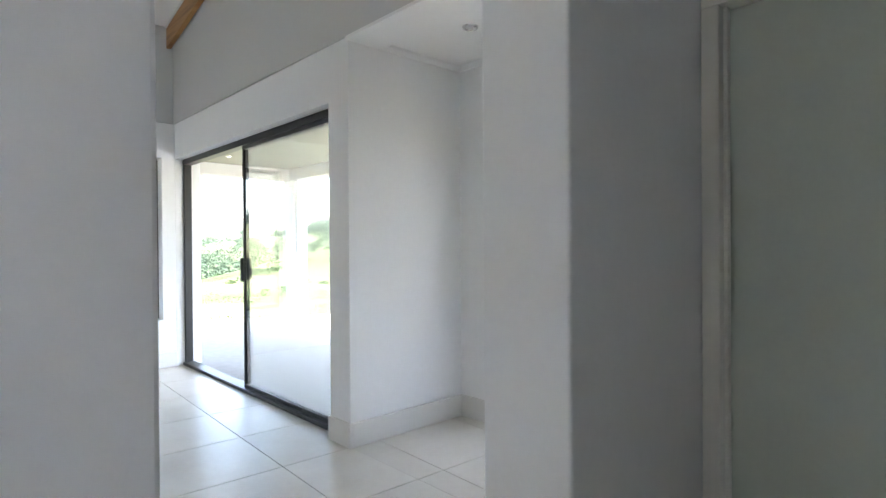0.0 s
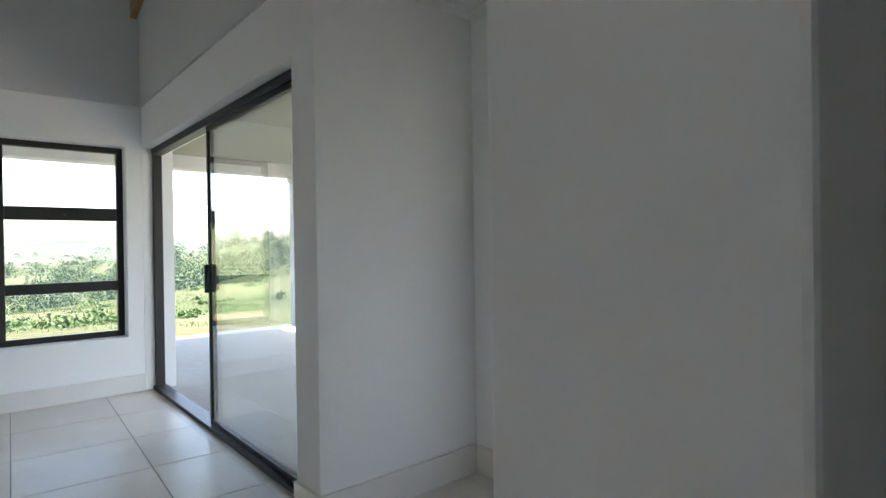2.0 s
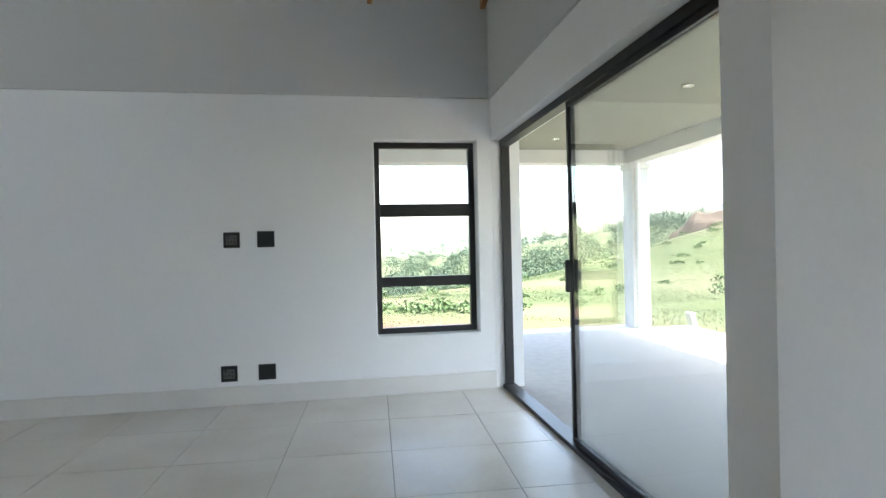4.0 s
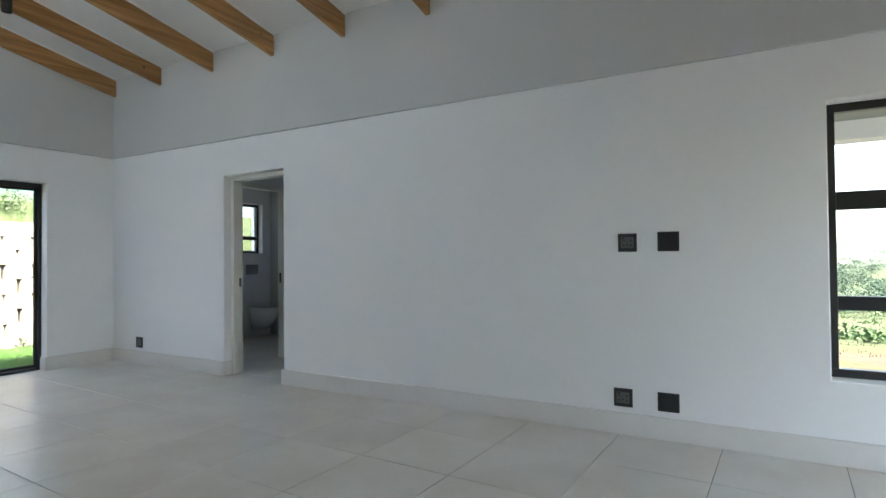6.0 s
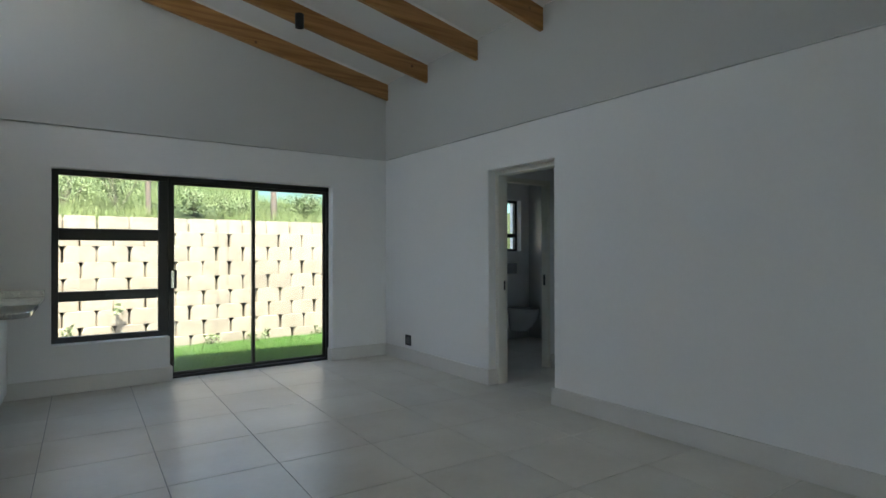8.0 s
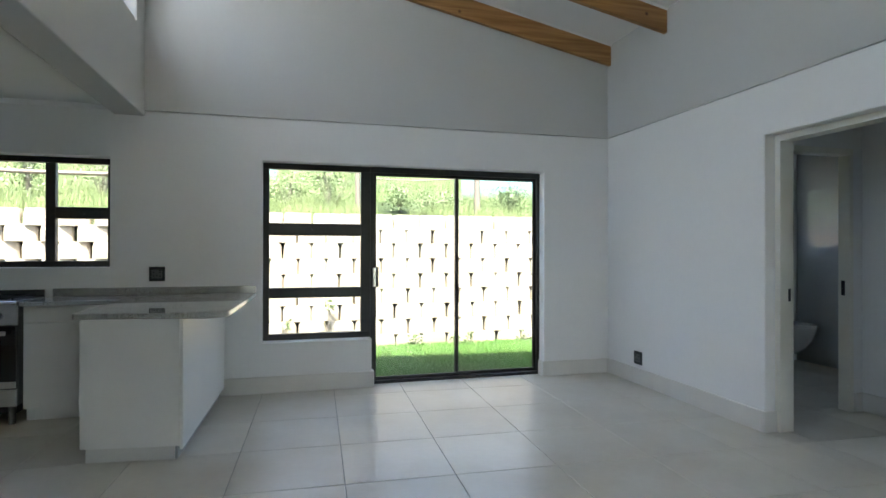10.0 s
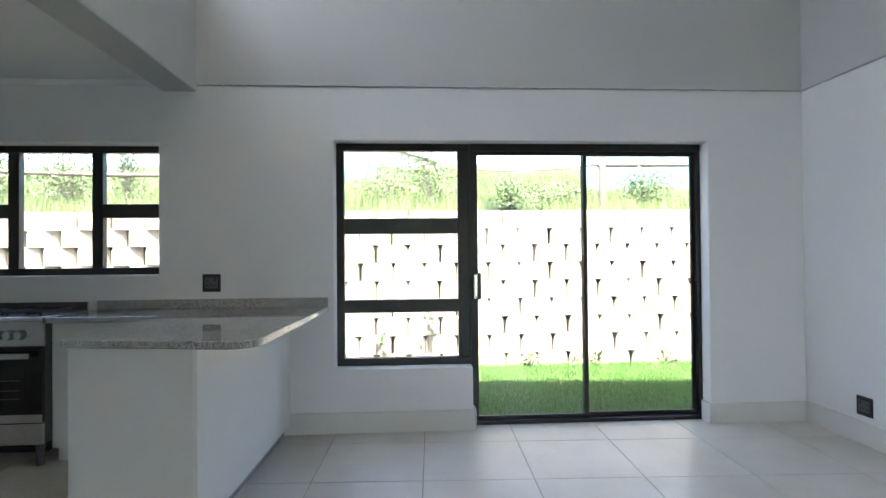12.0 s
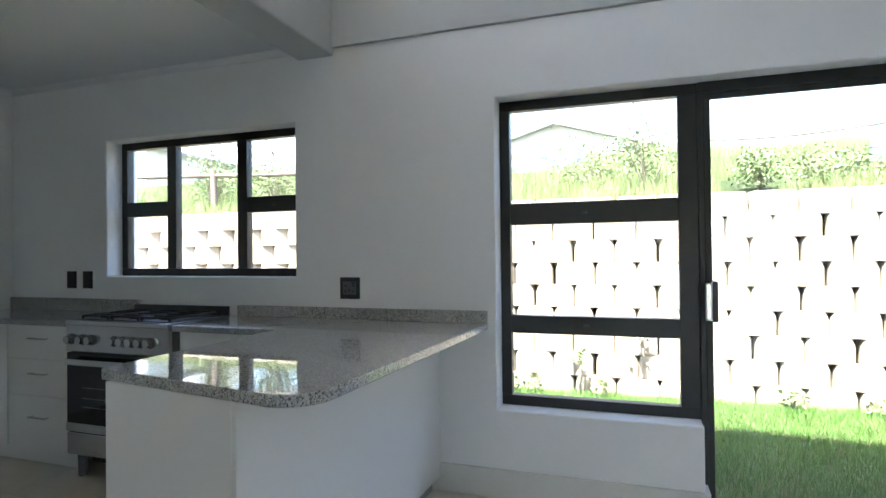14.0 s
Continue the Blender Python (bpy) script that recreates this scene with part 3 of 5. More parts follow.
# passage window, facing east: unseen, added to let daylight into the passage
pw = thing("window_6", (1.62, -0.96, 0.9), "unseen black aluminium window added to light the passage", "window", kind="structure")
glazed(pw, "y", 1.62, -1.38, -0.55, 0.9, 2.1, [], [], fw=0.05)
pane(pw, "y", -1.33, -0.60, 0.95, 2.05, 1.62)

# kitchen window: five lights
k = thing("window_3", (0.35, cs, 1.145), "black aluminium kitchen window with five panes", "window", kind="structure")
KU0, KU1, KZ0, KZ1 = -0.475, 1.03, 1.145, 2.075
glazed(k, "x", cs, KU0, KU1, KZ0, KZ1, [0.005, 0.585], [(1.605, 0.10, KU0 + 0.05, -0.0325), (1.605, 0.10, 0.6225, KU1 - 0.05)], fw=0.05, mull=0.075)
pane(k, "x", 0.0425, 0.5475, KZ0 + 0.05, KZ1 - 0.05, cs)
for a, b in ((KU0 + 0.05, -0.0325), (0.6225, KU1 - 0.05)):
    pane(k, "x", a, b, KZ0 + 0.05, 1.555, cs)
    pane(k, "x", a, b, 1.655, KZ1 - 0.05, cs)
latch(k, "x", cs + 0.03, -0.24, 1.60, 1)
latch(k, "x", cs + 0.03, -0.24, 1.17, 1)

# clerestory over the kitchen beam
ce = EAST + 0.14
cl = thing("window_4", (ce, -2.6, CLERE[2]), "high black aluminium clerestory window strip", "window", kind="structure")
cols = [CLERE[0] + (CLERE[1] - CLERE[0]) * i / 5 for i in range(1, 5)]
glazed(cl, "y", ce, CLERE[0], CLERE[1], CLERE[2], CLERE[3], cols, [], fw=0.045)
edges = [CLERE[0], *cols, CLERE[1]]
for a, b in zip(edges, edges[1:]):
    pane(cl, "y", a + 0.03, b - 0.03, CLERE[2] + 0.045, CLERE[3] - 0.045, ce)

# front door: black frame with a glazed leaf
fd = thing("door_3", (-1.33, ENTRY_N + 0.1, 0), "black aluminium framed front door with glass panel", "door", kind="structure")
cf = ENTRY_N + 0.09
glazed(fd, "x", cf, -1.75, -0.60, 0.0, 2.1, [], [], fw=0.05, depth=0.08)
fl = [(-1.70, -1.595), (-0.755, -0.65)]
for a, b in fl:
    frame_bar(fd, "stile", "x", a, b, 0.055, 2.045, cf - 0.01, 0.045)
frame_bar(fd, "rail", "x", -1.595, -0.755, 0.055, 0.20, cf - 0.01, 0.045)
frame_bar(fd, "rail", "x", -1.595, -0.755, 1.93, 2.045, cf - 0.01, 0.045)
pane(fd, "x", -1.595, -0.755, 0.20, 1.93, cf - 0.01)
piece("handle", box(-1.665, -1.63, cf - 0.075, cf - 0.033, 1.00, 1.16, 0.006), CHROME, fd, "metal lever handle")
piece("lever", box(-1.66, -1.54, cf - 0.09, cf - 0.075, 1.09, 1.11, 0.005), CHROME, fd)

# passage end door in its frame
sd = thing("door_4", (0.5, 2.2, 0), "closed grey-green painted passage door in its frame", "door", kind="structure")
for a, b in ((PW1 + 0.004, PW1 + 0.06), (0.95, 1.005)):
    piece("frame_jamb", box(a, b, 2.186, 2.33, 0, 1.98, 0.004), FRAMEW, sd)
    piece("stop", box(a + (0.056 if a < 0.5 else -0.012), a + (0.068 if a < 0.5 else 0.0), 2.222, 2.25, 0, 1.98, 0.003), FRAMEW, sd)
piece("frame_head", box(PW1 + 0.004, 1.005, 2.186, 2.33, 1.98, 2.04, 0.004), FRAMEW, sd)
piece("leaf", box(PW1 + 0.062, 0.948, 2.255, 2.295, 0.006, 1.978, 0.003), DOORM, sd, "flat painted door leaf")
piece("handle", box(0.86, 0.90, 2.243, 2.255, 0.93, 1.09, 0.004), CHROME, sd, "metal lever handle")
piece("lever", box(0.78, 0.885, 2.20, 2.215, 1.03, 1.05, 0.005), CHROME, sd)
piece("spindle", box(0.872, 0.888, 2.215, 2.243, 1.03, 1.05), CHROME, sd)


# ---- bathroom and its lobby beyond the west wall ----
LX, BX, LY0, LY1, BS = -6.42, -7.75, -4.30, -3.10, S - 0.02
wall("wall_lobby_north", "x", LY1, LY1 + 0.12, (LX, W - 0.25), (-0.1, 2.5))
wall("wall_lobby_west", "y", LX - 0.12, LX, (LY0, LY1 + 0.12), (-0.1, 2.5))
wall("wall_bath_north", "x", LY0 - 0.08, LY0, (BX - 0.2, W - 0.25), (-0.1, 2.5), [(-6.30, -5.515, -0.1, 2.08)])
wall("wall_bath_south", "x", BS - 0.25, BS, (BX - 0.2, W - 0.25), (-0.1, 2.5), [(-7.60, -6.15, 1.32, 2.10)])
wall("wall_bath_west", "y", BX - 0.2, BX - 0.012, (BS, LY0 - 0.08), (-0.1, 2.5), mat=BATHT, label="wall of glossy grey bathroom tiles")
structure("ceiling_bathroom", box(BX - 0.2, W - 0.25, BS - 0.25, LY1 + 0.12, 2.5, 2.6), CEIL, "flat white bathroom ceiling", "ceiling")
bw = thing("window_5", (-7.1, BS - 0.12, 1.36), "small black aluminium bathroom window", "window", kind="structure")
glazed(bw, "x", BS - 0.12, -7.60, -6.15, 1.32, 2.10, [], [(1.56, 0.06, -7.56, -6.19)], fw=0.04)
pane(bw, "x", -7.56, -6.19, 1.36, 1.53, BS - 0.12)
pane(bw, "x", -7.56, -6.19, 1.59, 2.06, BS - 0.12)

# door frames to lobby and bathroom
df = thing("door_5", (W - 0.2, -3.62, 0), "cream painted door frame without a visible leaf", "door frame", kind="structure")
fx0, fx1 = W - 0.21, W - 0.09
j1 = piece("frame_jamb", box(fx0, fx1, -4.07, -4.025, 0, 2.07, 0.004), FRAMEW, df)
piece("frame_jamb", box(fx0, fx1, -3.245, -3.20, 0, 2.07, 0.004), FRAMEW, df)
piece("frame_head", box(fx0, fx1, -4.07, -3.20, 2.07, 2.115, 0.004), FRAMEW, df)
piece("strike_plate", box(fx0 + 0.03, fx0 + 0.05, -4.025, -4.022, 0.93, 1.02), BLACKP, df, "dark strike plate")
d6 = thing("door_6", (-5.9, LY0 - 0.06, 0), "cream painted bathroom door frame", "door frame", kind="structure")
piece("frame_jamb", box(-6.315, -6.275, LY0 - 0.088, LY0 + 0.010, 0, 2.06, 0.004), FRAMEW, d6)
piece("frame_jamb", box(-5.545, -5.50, LY0 - 0.088, LY0 + 0.010, 0, 2.06, 0.004), FRAMEW, d6)
piece("frame_head", box(-6.315, -5.50, LY0 - 0.088, LY0 + 0.010, 2.06, 2.11, 0.004), FRAMEW, d6)
piece("strike_plate", box(-6.275, -6.272, LY0 - 0.06, LY0 - 0.03, 0.93, 1.05), BLACKP, d6, "dark strike plate")
skirting("baseboard_lobby_north", "x", LY1, -1, LX, W - 0.25)
skirting("baseboard_lobby_west", "y", LX, 1, LY0, LY1)
skirting("baseboard_lobby_south", "x", LY0, 1, LX + 0.022, -6.325)


def toilet(x, y):
    t = thing("toilet", (x, y, 0.06), "white ceramic wall-hung toilet with closed seat", "toilet")
    b = bmesh.new()
    rows = []
    n = 28
    for z, sx, sy, cy in ((0.09, 0.10, 0.16, 0.18), (0.16, 0.13, 0.21, 0.22), (0.26, 0.165, 0.25, 0.26), (0.36, 0.182, 0.268, 0.275), (0.385, 0.182, 0.27, 0.275)):
        row = []
        for i in range(n):
            a = i * math.tau / n
            yy = cy + sy * math.sin(a)
            row.append(b.verts.new((sx * math.cos(a) * (1 if math.sin(a) > -0.2 else 0.96), max(0.0, yy), z)))
        rows.append(row)
    for r0, r1 in zip(rows, rows[1:]):
        for i in range(n):
            b.faces.new((r0[i], r0[(i + 1) % n], r1[(i + 1) % n], r1[i]))
    b.faces.new(rows[0][::-1])
    b.faces.new(rows[-1])
    smooth(part("bowl", b, CERAM, t), 60)
    for nm, z0, z1, gr in (("seat", 0.387, 0.402, 1.0), ("lid", 0.404, 0.422, 1.01)):
        b = bmesh.new()
        lo = [b.verts.new((0.186 * gr * math.cos(i * math.tau / n), max(0.03, 0.275 + 0.275 * gr * math.sin(i * math.tau / n)), z0)) for i in range(n)]
        hi = [b.verts.new((v.co.x * 0.985, 0.275 + (v.co.y - 0.275) * 0.985, z1)) for v in lo]
        for i in range(n):
            b.faces.new((lo[i], lo[(i + 1) % n], hi[(i + 1) % n], hi[i]))
        b.faces.new(lo[::-1])
        b.faces.new(hi)
        smooth(part(nm, b, CERAM, t), 50)
    return t


toilet(-7.38, BS)
fp = tagged(part("flush_plate", box(-7.50, -7.26, BS + 0.001, BS + 0.015, 0.98, 1.14, 0.006), STEEL), "grey dual flush plate on the tiled wall", "flush plate")
sa = thing("shower_arm", (BX, -5.2, 2.0), "chrome shower arm and small head on the tiled wall", "shower")
smooth(part("pipe", tube((-0.02, 0, 0), (0.16, 0, 0.02), 0.010), CHROME, sa))
smooth(part("head", tube((0.16, 0, -0.05), (0.16, 0, 0.0), 0.045, 0.02), CHROME, sa))


# ---- switches and sockets ----
def wall_plate(name, face, axis, side, u, z, w, h, kind, label):
    """A wall plate: body, rim and inserts; kind is blank, socket or data."""
    t = thing(name, (face, u, z) if axis == "y" else (u, face, z), label, "wall socket" if kind != "blank" else "wall plate", "black wall plates")
    def bar(nm, u0, u1, z0, z1, d0, d1, mat, bev=0.003, lab=""):
        a, b = sorted((side * d0, side * d1))
        bm = box(a, b, u0, u1, z0, z1, bev) if axis == "y" else box(u0, u1, a, b, z0, z1, bev)
        return part(nm, bm, mat, t, lab)
    bar("body", -w / 2, w / 2, -h / 2, h / 2, -0.004, 0.009, BLACKP, 0.004)
    if kind == "blank":
        bar("cover", -w / 2 + 0.008, w / 2 - 0.008, -h / 2 + 0.008, h / 2 - 0.008, 0.009, 0.012, BLACKP, 0.002)
        return t
    bar("insert", -w * 0.34, w * 0.34, -h * 0.30, h * 0.30, 0.009, 0.0115, GREYP, 0.002, "dark grey insert")
    for a, b in ((-0.2, 0.12), (0.2, 0.12), (0.0, -0.1), (-0.2, -0.14), (0.2, -0.14)):
        bar("pin_hole", w * a - 0.006, w * a + 0.006, h * b - 0.006, h * b + 0.006, 0.0115, 0.0125, BLACKP, 0.001)
    bar("rocker", -w * 0.30, -w * 0.12, h * 0.2, h * 0.28, 0.0115, 0.014, BLACKP, 0.001)
    return t


wall_plate("wall_socket", W, "y", 1, 0.062, 1.315, 0.125, 0.125, "socket", "square black double socket high on the white wall")
wall_plate("wall_plate", W, "y", 1, 0.325, 1.318, 0.135, 0.13, "blank", "square black blank plate high on the white wall")
wall_plate("wall_socket", W, "y", 1, 0.02, 0.25, 0.125, 0.125, "socket", "square black socket low on the white wall")
wall_plate("wall_plate", W, "y", 1, 0.312, 0.25, 0.135, 0.125, "blank", "square black blank plate low on the white wall")
wall_plate("wall_socket", W, "y", 1, -5.565, 0.248, 0.125, 0.125, "socket", "black socket near the floor in the corner")
wall_plate("wall_socket", S, "x", 1, -0.84, 1.083, 0.125, 0.125, "socket", "black double socket above the granite upstand")
wall_plate("wall_plate", S, "x", 1, 1.357, 1.12, 0.085, 0.12, "blank", "narrow black switch plate beside the kitchen window")
wall_plate("wall_plate", S, "x", 1, 1.205, 1.12, 0.085, 0.12, "blank", "narrow black switch plate beside the kitchen window")


# ---- kitchen ----
CT, CTH = 0.905, 0.036                                # counter top and its thickness
PX0, PX1, PY, PXN, PYE = -1.652, -0.69, -4.50, -1.585, -4.63                  # peninsula top
CF = -5.61                                          # front of the wall counter


def slab(name, outline, label, holes=()):
    """A granite top from an outline, its edges rounded."""
    bm = bmesh.new()
    lo = [bm.verts.new((x, y, CT - CTH)) for x, y in outline]
    f = bm.faces.new(lo)
    r = bmesh.ops.extrude_face_region(bm, geom=[f])
    bmesh.ops.translate(bm, verts=[v for v in r["geom"] if isinstance(v, bmesh.types.BMVert)], vec=(0, 0, CTH))
    bmesh.ops.recalc_face_normals(bm, faces=bm.faces)
    ed = [e for e in bm.edges if len({round(v.co.z, 3) for v in e.verts}) == 1]
    bmesh.ops.bevel(bm, geom=ed, offset=0.006, segments=2, affect="EDGES", profile=0.6)
    return tagged(part(name, bm, GRANITE), label, "worktop")


R = 0.13
arc = [(PXN + R - R * math.cos(a * math.pi / 16), PY - R + R * math.sin(a * math.pi / 16)) for a in range(9)]
slab("granite_worktop", [(PX0, S + 0.001), *arc, (PX1 - 0.02, PYE + 0.003), (PX1, PYE - 0.02), (PX1, CF), (-0.024, CF), (-0.024, S + 0.001)], "polished speckled grey granite worktop with a rounded corner")
slab("granite_worktop", [(0.745, S + 0.001), (0.745, CF), (KITCHEN_E - 0.001, CF), (KITCHEN_E - 0.001, S + 0.001)], "polished speckled grey granite worktop beside the stove")
tagged(part("granite_upstand", box(PX0, -0.065, S + 0.001, S + 0.021, CT, CT + 0.066, 0.003), GRANITE), "speckled grey granite upstand along the wall", "upstand")
tagged(part("granite_upstand", box(0.72, KITCHEN_E - 0.001, S + 0.001, S + 0.021, CT, CT + 0.086, 0.003), GRANITE), "speckled grey granite upstand beside the stove", "upstand")

def prism(outline, z0, z1, bevel=0.0):
    """An upright block over an outline in plan."""
    bm = bmesh.new()
    lo = [bm.verts.new((x, y, z0)) for x, y in outline]
    hi = [bm.verts.new((x, y, z1)) for x, y in outline]
    bm.faces.new(lo[::-1])
    bm.faces.new(hi)
    n = len(outline)
    for i in range(n):
        bm.faces.new((lo[i], lo[(i + 1) % n], hi[(i + 1) % n], hi[i]))
    bmesh.ops.recalc_face_normals(bm, faces=bm.faces)
    if bevel:
        bmesh.ops.bevel(bm, geom=bm.edges[:], offset=bevel, segments=1, affect="EDGES")
    return bm


def panel(p0, p1, thick, z0, z1, bevel=0.0015):
    """A board standing on the line p0 to p1, its thickness to the right-hand side of that line."""
    d = (Vector(p1) - Vector(p0)).normalized()
    q = Vector((d.y, -d.x)) * thick
    return prism([p0, p1, (p1[0] + q.x, p1[1] + q.y), (p0[0] + q.x, p0[1] + q.y)], z0, z1, bevel)


# the end stands askew, as the granite's edge does
PA, PB, PC, PD = (-1.325, -4.535), (-0.745, -4.612), (-1.385, S + 0.004), (-0.70, CF)
UNDER = CT - CTH
pen = thing("peninsula_cabinet", (-1.05, -5.3, 0), "white melamine peninsula cabinet under the granite top", "cabinet")
piece("side_panel", panel(PA, PC, -0.018, 0.075, UNDER), BOARD, pen)
piece("end_panel", panel((PA[0] + 0.0195, PA[1] - 0.0025), PB, 0.018, 0.095, UNDER), BOARD, pen)
piece("kick_plate", panel((PA[0] + 0.04, PA[1] - 0.06), (PC[0] + 0.04, PC[1] + 0.03), -0.014, 0.0, 0.085, 0), KICK, pen, "grey kick plate")
piece("kick_plate", panel((PA[0] + 0.056, PA[1] - 0.05), (PB[0] - 0.02, PB[1] - 0.04), 0.014, 0.0, 0.098, 0), SKIRT, pen, "cream kick plate")
piece("carcass", prism([(PA[0] + 0.022, PA[1] - 0.025), (PB[0] - 0.022, PB[1] - 0.022), (PD[0] - 0.022, PD[1]), (PD[0] - 0.022, S + 0.03), (PC[0] + 0.022, S + 0.03)], 0.10, UNDER - 0.002), BOARD, pen)
for i in range(2):
    f0, f1 = 0.03 + i * 0.485, 0.505 + i * 0.485
    at = [(PD[0] + (PB[0] - PD[0]) * f, PD[1] + (PB[1] - PD[1]) * f) for f in (f0, f1)]
    piece("door", panel(at[0], at[1], -0.018, 0.1, UNDER - 0.02, 0.002), BOARD, pen)


def base_unit(x0, x1, fronts, label):
    """A floor cabinet: carcass, kick plate, and fronts given as (z0, z1, with handle)."""
    t = thing("base_cabinet", ((x0 + x1) / 2, S, 0), label, "cabinet", "kitchen base cabinets")
    yf = CF - 0.045
    piece("carcass", box(x0, x1, S + 0.03, yf - 0.02, 0.1, CT - CTH - 0.001), BOARD, t)
    piece("kick_plate", box(x0, x1, yf - 0.08, yf - 0.065, 0, 0.1), BOARD, t)
    for z0, z1, h in fronts:
        d = piece("drawer_front", box(x0 + 0.002, x1 - 0.002, yf - 0.018, yf, z0, z1, 0.002), BOARD, t)
        if h:
            zc = z0 + (z1 - z0) * 0.62
            xc = (x0 + x1) / 2
            b = tube((xc - 0.075, yf + 0.026, zc), (xc + 0.075, yf + 0.026, zc), 0.005, n=10)
            for s in (-1, 1):
                tube((xc + s * 0.064, yf, zc), (xc + s * 0.064, yf + 0.026, zc), 0.004, n=8, bm=b)
            hnd = part("handle", b, STEEL, d, "slim steel bar handle")
            smooth(hnd)
    return t


base_unit(-0.645, -0.03, [(0.1, 0.74, False), (0.745, 0.862, False)], "white melamine base cabinet between peninsula and stove")
base_unit(0.755, 1.33, [(0.105, 0.43, True), (0.435, 0.655, True), (0.66, 0.862, True)], "white three-drawer kitchen cabinet with steel handles")
base_unit(1.332, KITCHEN_E - 0.002, [(0.105, 0.862, False)], "white melamine base cabinet in the corner")


def stove(x0, x1):
    t = thing("gas_stove", ((x0 + x1) / 2, S, 0), "freestanding stainless steel gas stove with black oven door", "stove")
    y0, yf = S + 0.04, CF + 0.02
    piece("body", box(x0, x1, y0, yf - 0.03, 0.14, 0.885, 0.003), GREYP, t, "dark side panels")
    piece("hob_top", box(x0 - 0.002, x1 + 0.002, y0, yf - 0.022, 0.886, 0.911, 0.004), GREYP, t, "dark hob surround")
    piece("front_rail", box(x0 - 0.002, x1 + 0.002, yf - 0.021, yf + 0.006, 0.886, 0.912, 0.006), STEEL, t, "bright steel front rail")
    piece("hob_plate", box(x0 + 0.03, x1 - 0.03, y0 + 0.04, yf - 0.05, 0.911, 0.916, 0.002), BLACKP, t, "black hob plate")
    piece("control_panel", box(x0, x1, yf - 0.03, yf, 0.735, 0.886, 0.004), STEEL, t)
    for f in (0.05, 0.17, 0.26, 0.49, 0.575, 0.66, 0.745, 0.83):
        u = x1 - f * (x1 - x0) - 0.005
        kb = part("knob", tube((u, yf, 0.805), (u, yf + 0.036, 0.805), 0.026, 0.022, n=20), STEEL, t, "round dark steel control knob")
        kb.location = -t.location
        smooth(kb)
        rg = part("ring", tube((u, yf, 0.805), (u, yf + 0.006, 0.805), 0.031, n=20), GREYP, kb)
        smooth(rg)
    d = piece("oven_door", box(x0 + 0.004, x1 - 0.004, yf - 0.03, yf, 0.275, 0.728, 0.004), DARKGLASS, t, "black glass oven door")
    for nm, b, m, lab in (
        ("window", box(x0 + 0.10, x1 - 0.10, yf + 0.0005, yf + 0.002, 0.395, 0.62), DARKGLASS, "oven window glass"),
        ("emblem", box((x0 + x1) / 2 - 0.016, (x0 + x1) / 2 + 0.016, yf + 0.0005, yf + 0.0025, 0.352, 0.384), STEEL, "small square silver emblem"),
        ("emblem_bar", box((x0 + x1) / 2 - 0.035, (x0 + x1) / 2 + 0.035, yf + 0.0005, yf + 0.002, 0.337, 0.343), STEEL, "thin silver lettering bar"),
        ("trim_foot", box(x0 + 0.004, x1 - 0.004, yf - 0.006, yf + 0.006, 0.275, 0.325, 0.003), STEEL, "steel trim strip"),
    ):
        q = part(nm, b, m, d, lab)
    b = box(x0 + 0.05, x1 - 0.05, yf + 0.032, yf + 0.05, 0.665, 0.70, 0.006)
    for u in (x0 + 0.08, x1 - 0.08):
        box(u - 0.012, u + 0.012, yf - 0.001, yf + 0.034, 0.67, 0.695, bm=b)
    part("handle", b, STEEL, d, "broad steel bar handle")
    for z in (0.42, 0.47, 0.53):
        b = tube((x0 + 0.13, yf + 0.003, z), (x1 - 0.13, yf + 0.003, z), 0.0015, n=6)
        part("rack_bar", b, STEEL, d)
    piece("drawer", box(x0 + 0.003, x1 - 0.003, yf - 0.03, yf - 0.001, 0.14, 0.268, 0.006), STEEL, t)
    piece("plinth", box(x0 + 0.05, x1 - 0.05, y0 + 0.1, yf - 0.12, 0.06, 0.14), IRON, t)
    for u in (x0 + 0.05, x1 - 0.05):
        for v in (yf - 0.06, y0 + 0.08):
            lg = part("leg", tube((u, v, 0.0), (u, v, 0.14), 0.022, 0.026, n=16), GREYP, t)
            lg.location = -t.location
            smooth(lg)
    piece("back_guard", box(x0, x1, y0 - 0.012, y0 + 0.004, 0.905, 0.965, 0.003), DARKSTEEL, t, "dark steel splash guard")
    # burners and pan supports
    for i in range(3):
        a = x0 + 0.04 + i * (x1 - x0 - 0.08) / 3
        bwid = (x1 - x0 - 0.08) / 3
        z0, z1 = 0.928, 0.938
        ya, yb = y0 + 0.05, yf - 0.06
        b = bmesh.new()
        box(a + 0.012, a + bwid - 0.012, (ya + yb) / 2 - 0.006, (ya + yb) / 2 + 0.006, z0 + 0.001, z1 + 0.001, bm=b)
        for u in (a + 0.008, a + bwid - 0.02):
            box(u, u + 0.012, ya, yb, z0, z1, bm=b)
            for v in (ya, yb - 0.012):
                box(u, u + 0.012, v, v + 0.012, 0.915, z0, bm=b)
        sup = piece("pan_support", b, IRON, t, "black cast iron pan support")
        for v in (ya, yb - 0.012, ya + (yb - ya) * 0.25 - 0.005, ya + (yb - ya) * 0.75 - 0.005):
            part("bar", box(a + 0.02, a + bwid - 0.02, v, v + 0.012, z0 + 0.001, z1 + 0.001), IRON, sup)
        for v in (ya + (yb - ya) * 0.25, ya + (yb - ya) * 0.75):
            bn = part("burner", tube((a + bwid / 2, v, 0.915), (a + bwid / 2, v, 0.927), 0.045, 0.036, n=20), IRON, t)
            bn.location = -t.location
            smooth(bn)
    return t


stove(-0.016, 0.738)


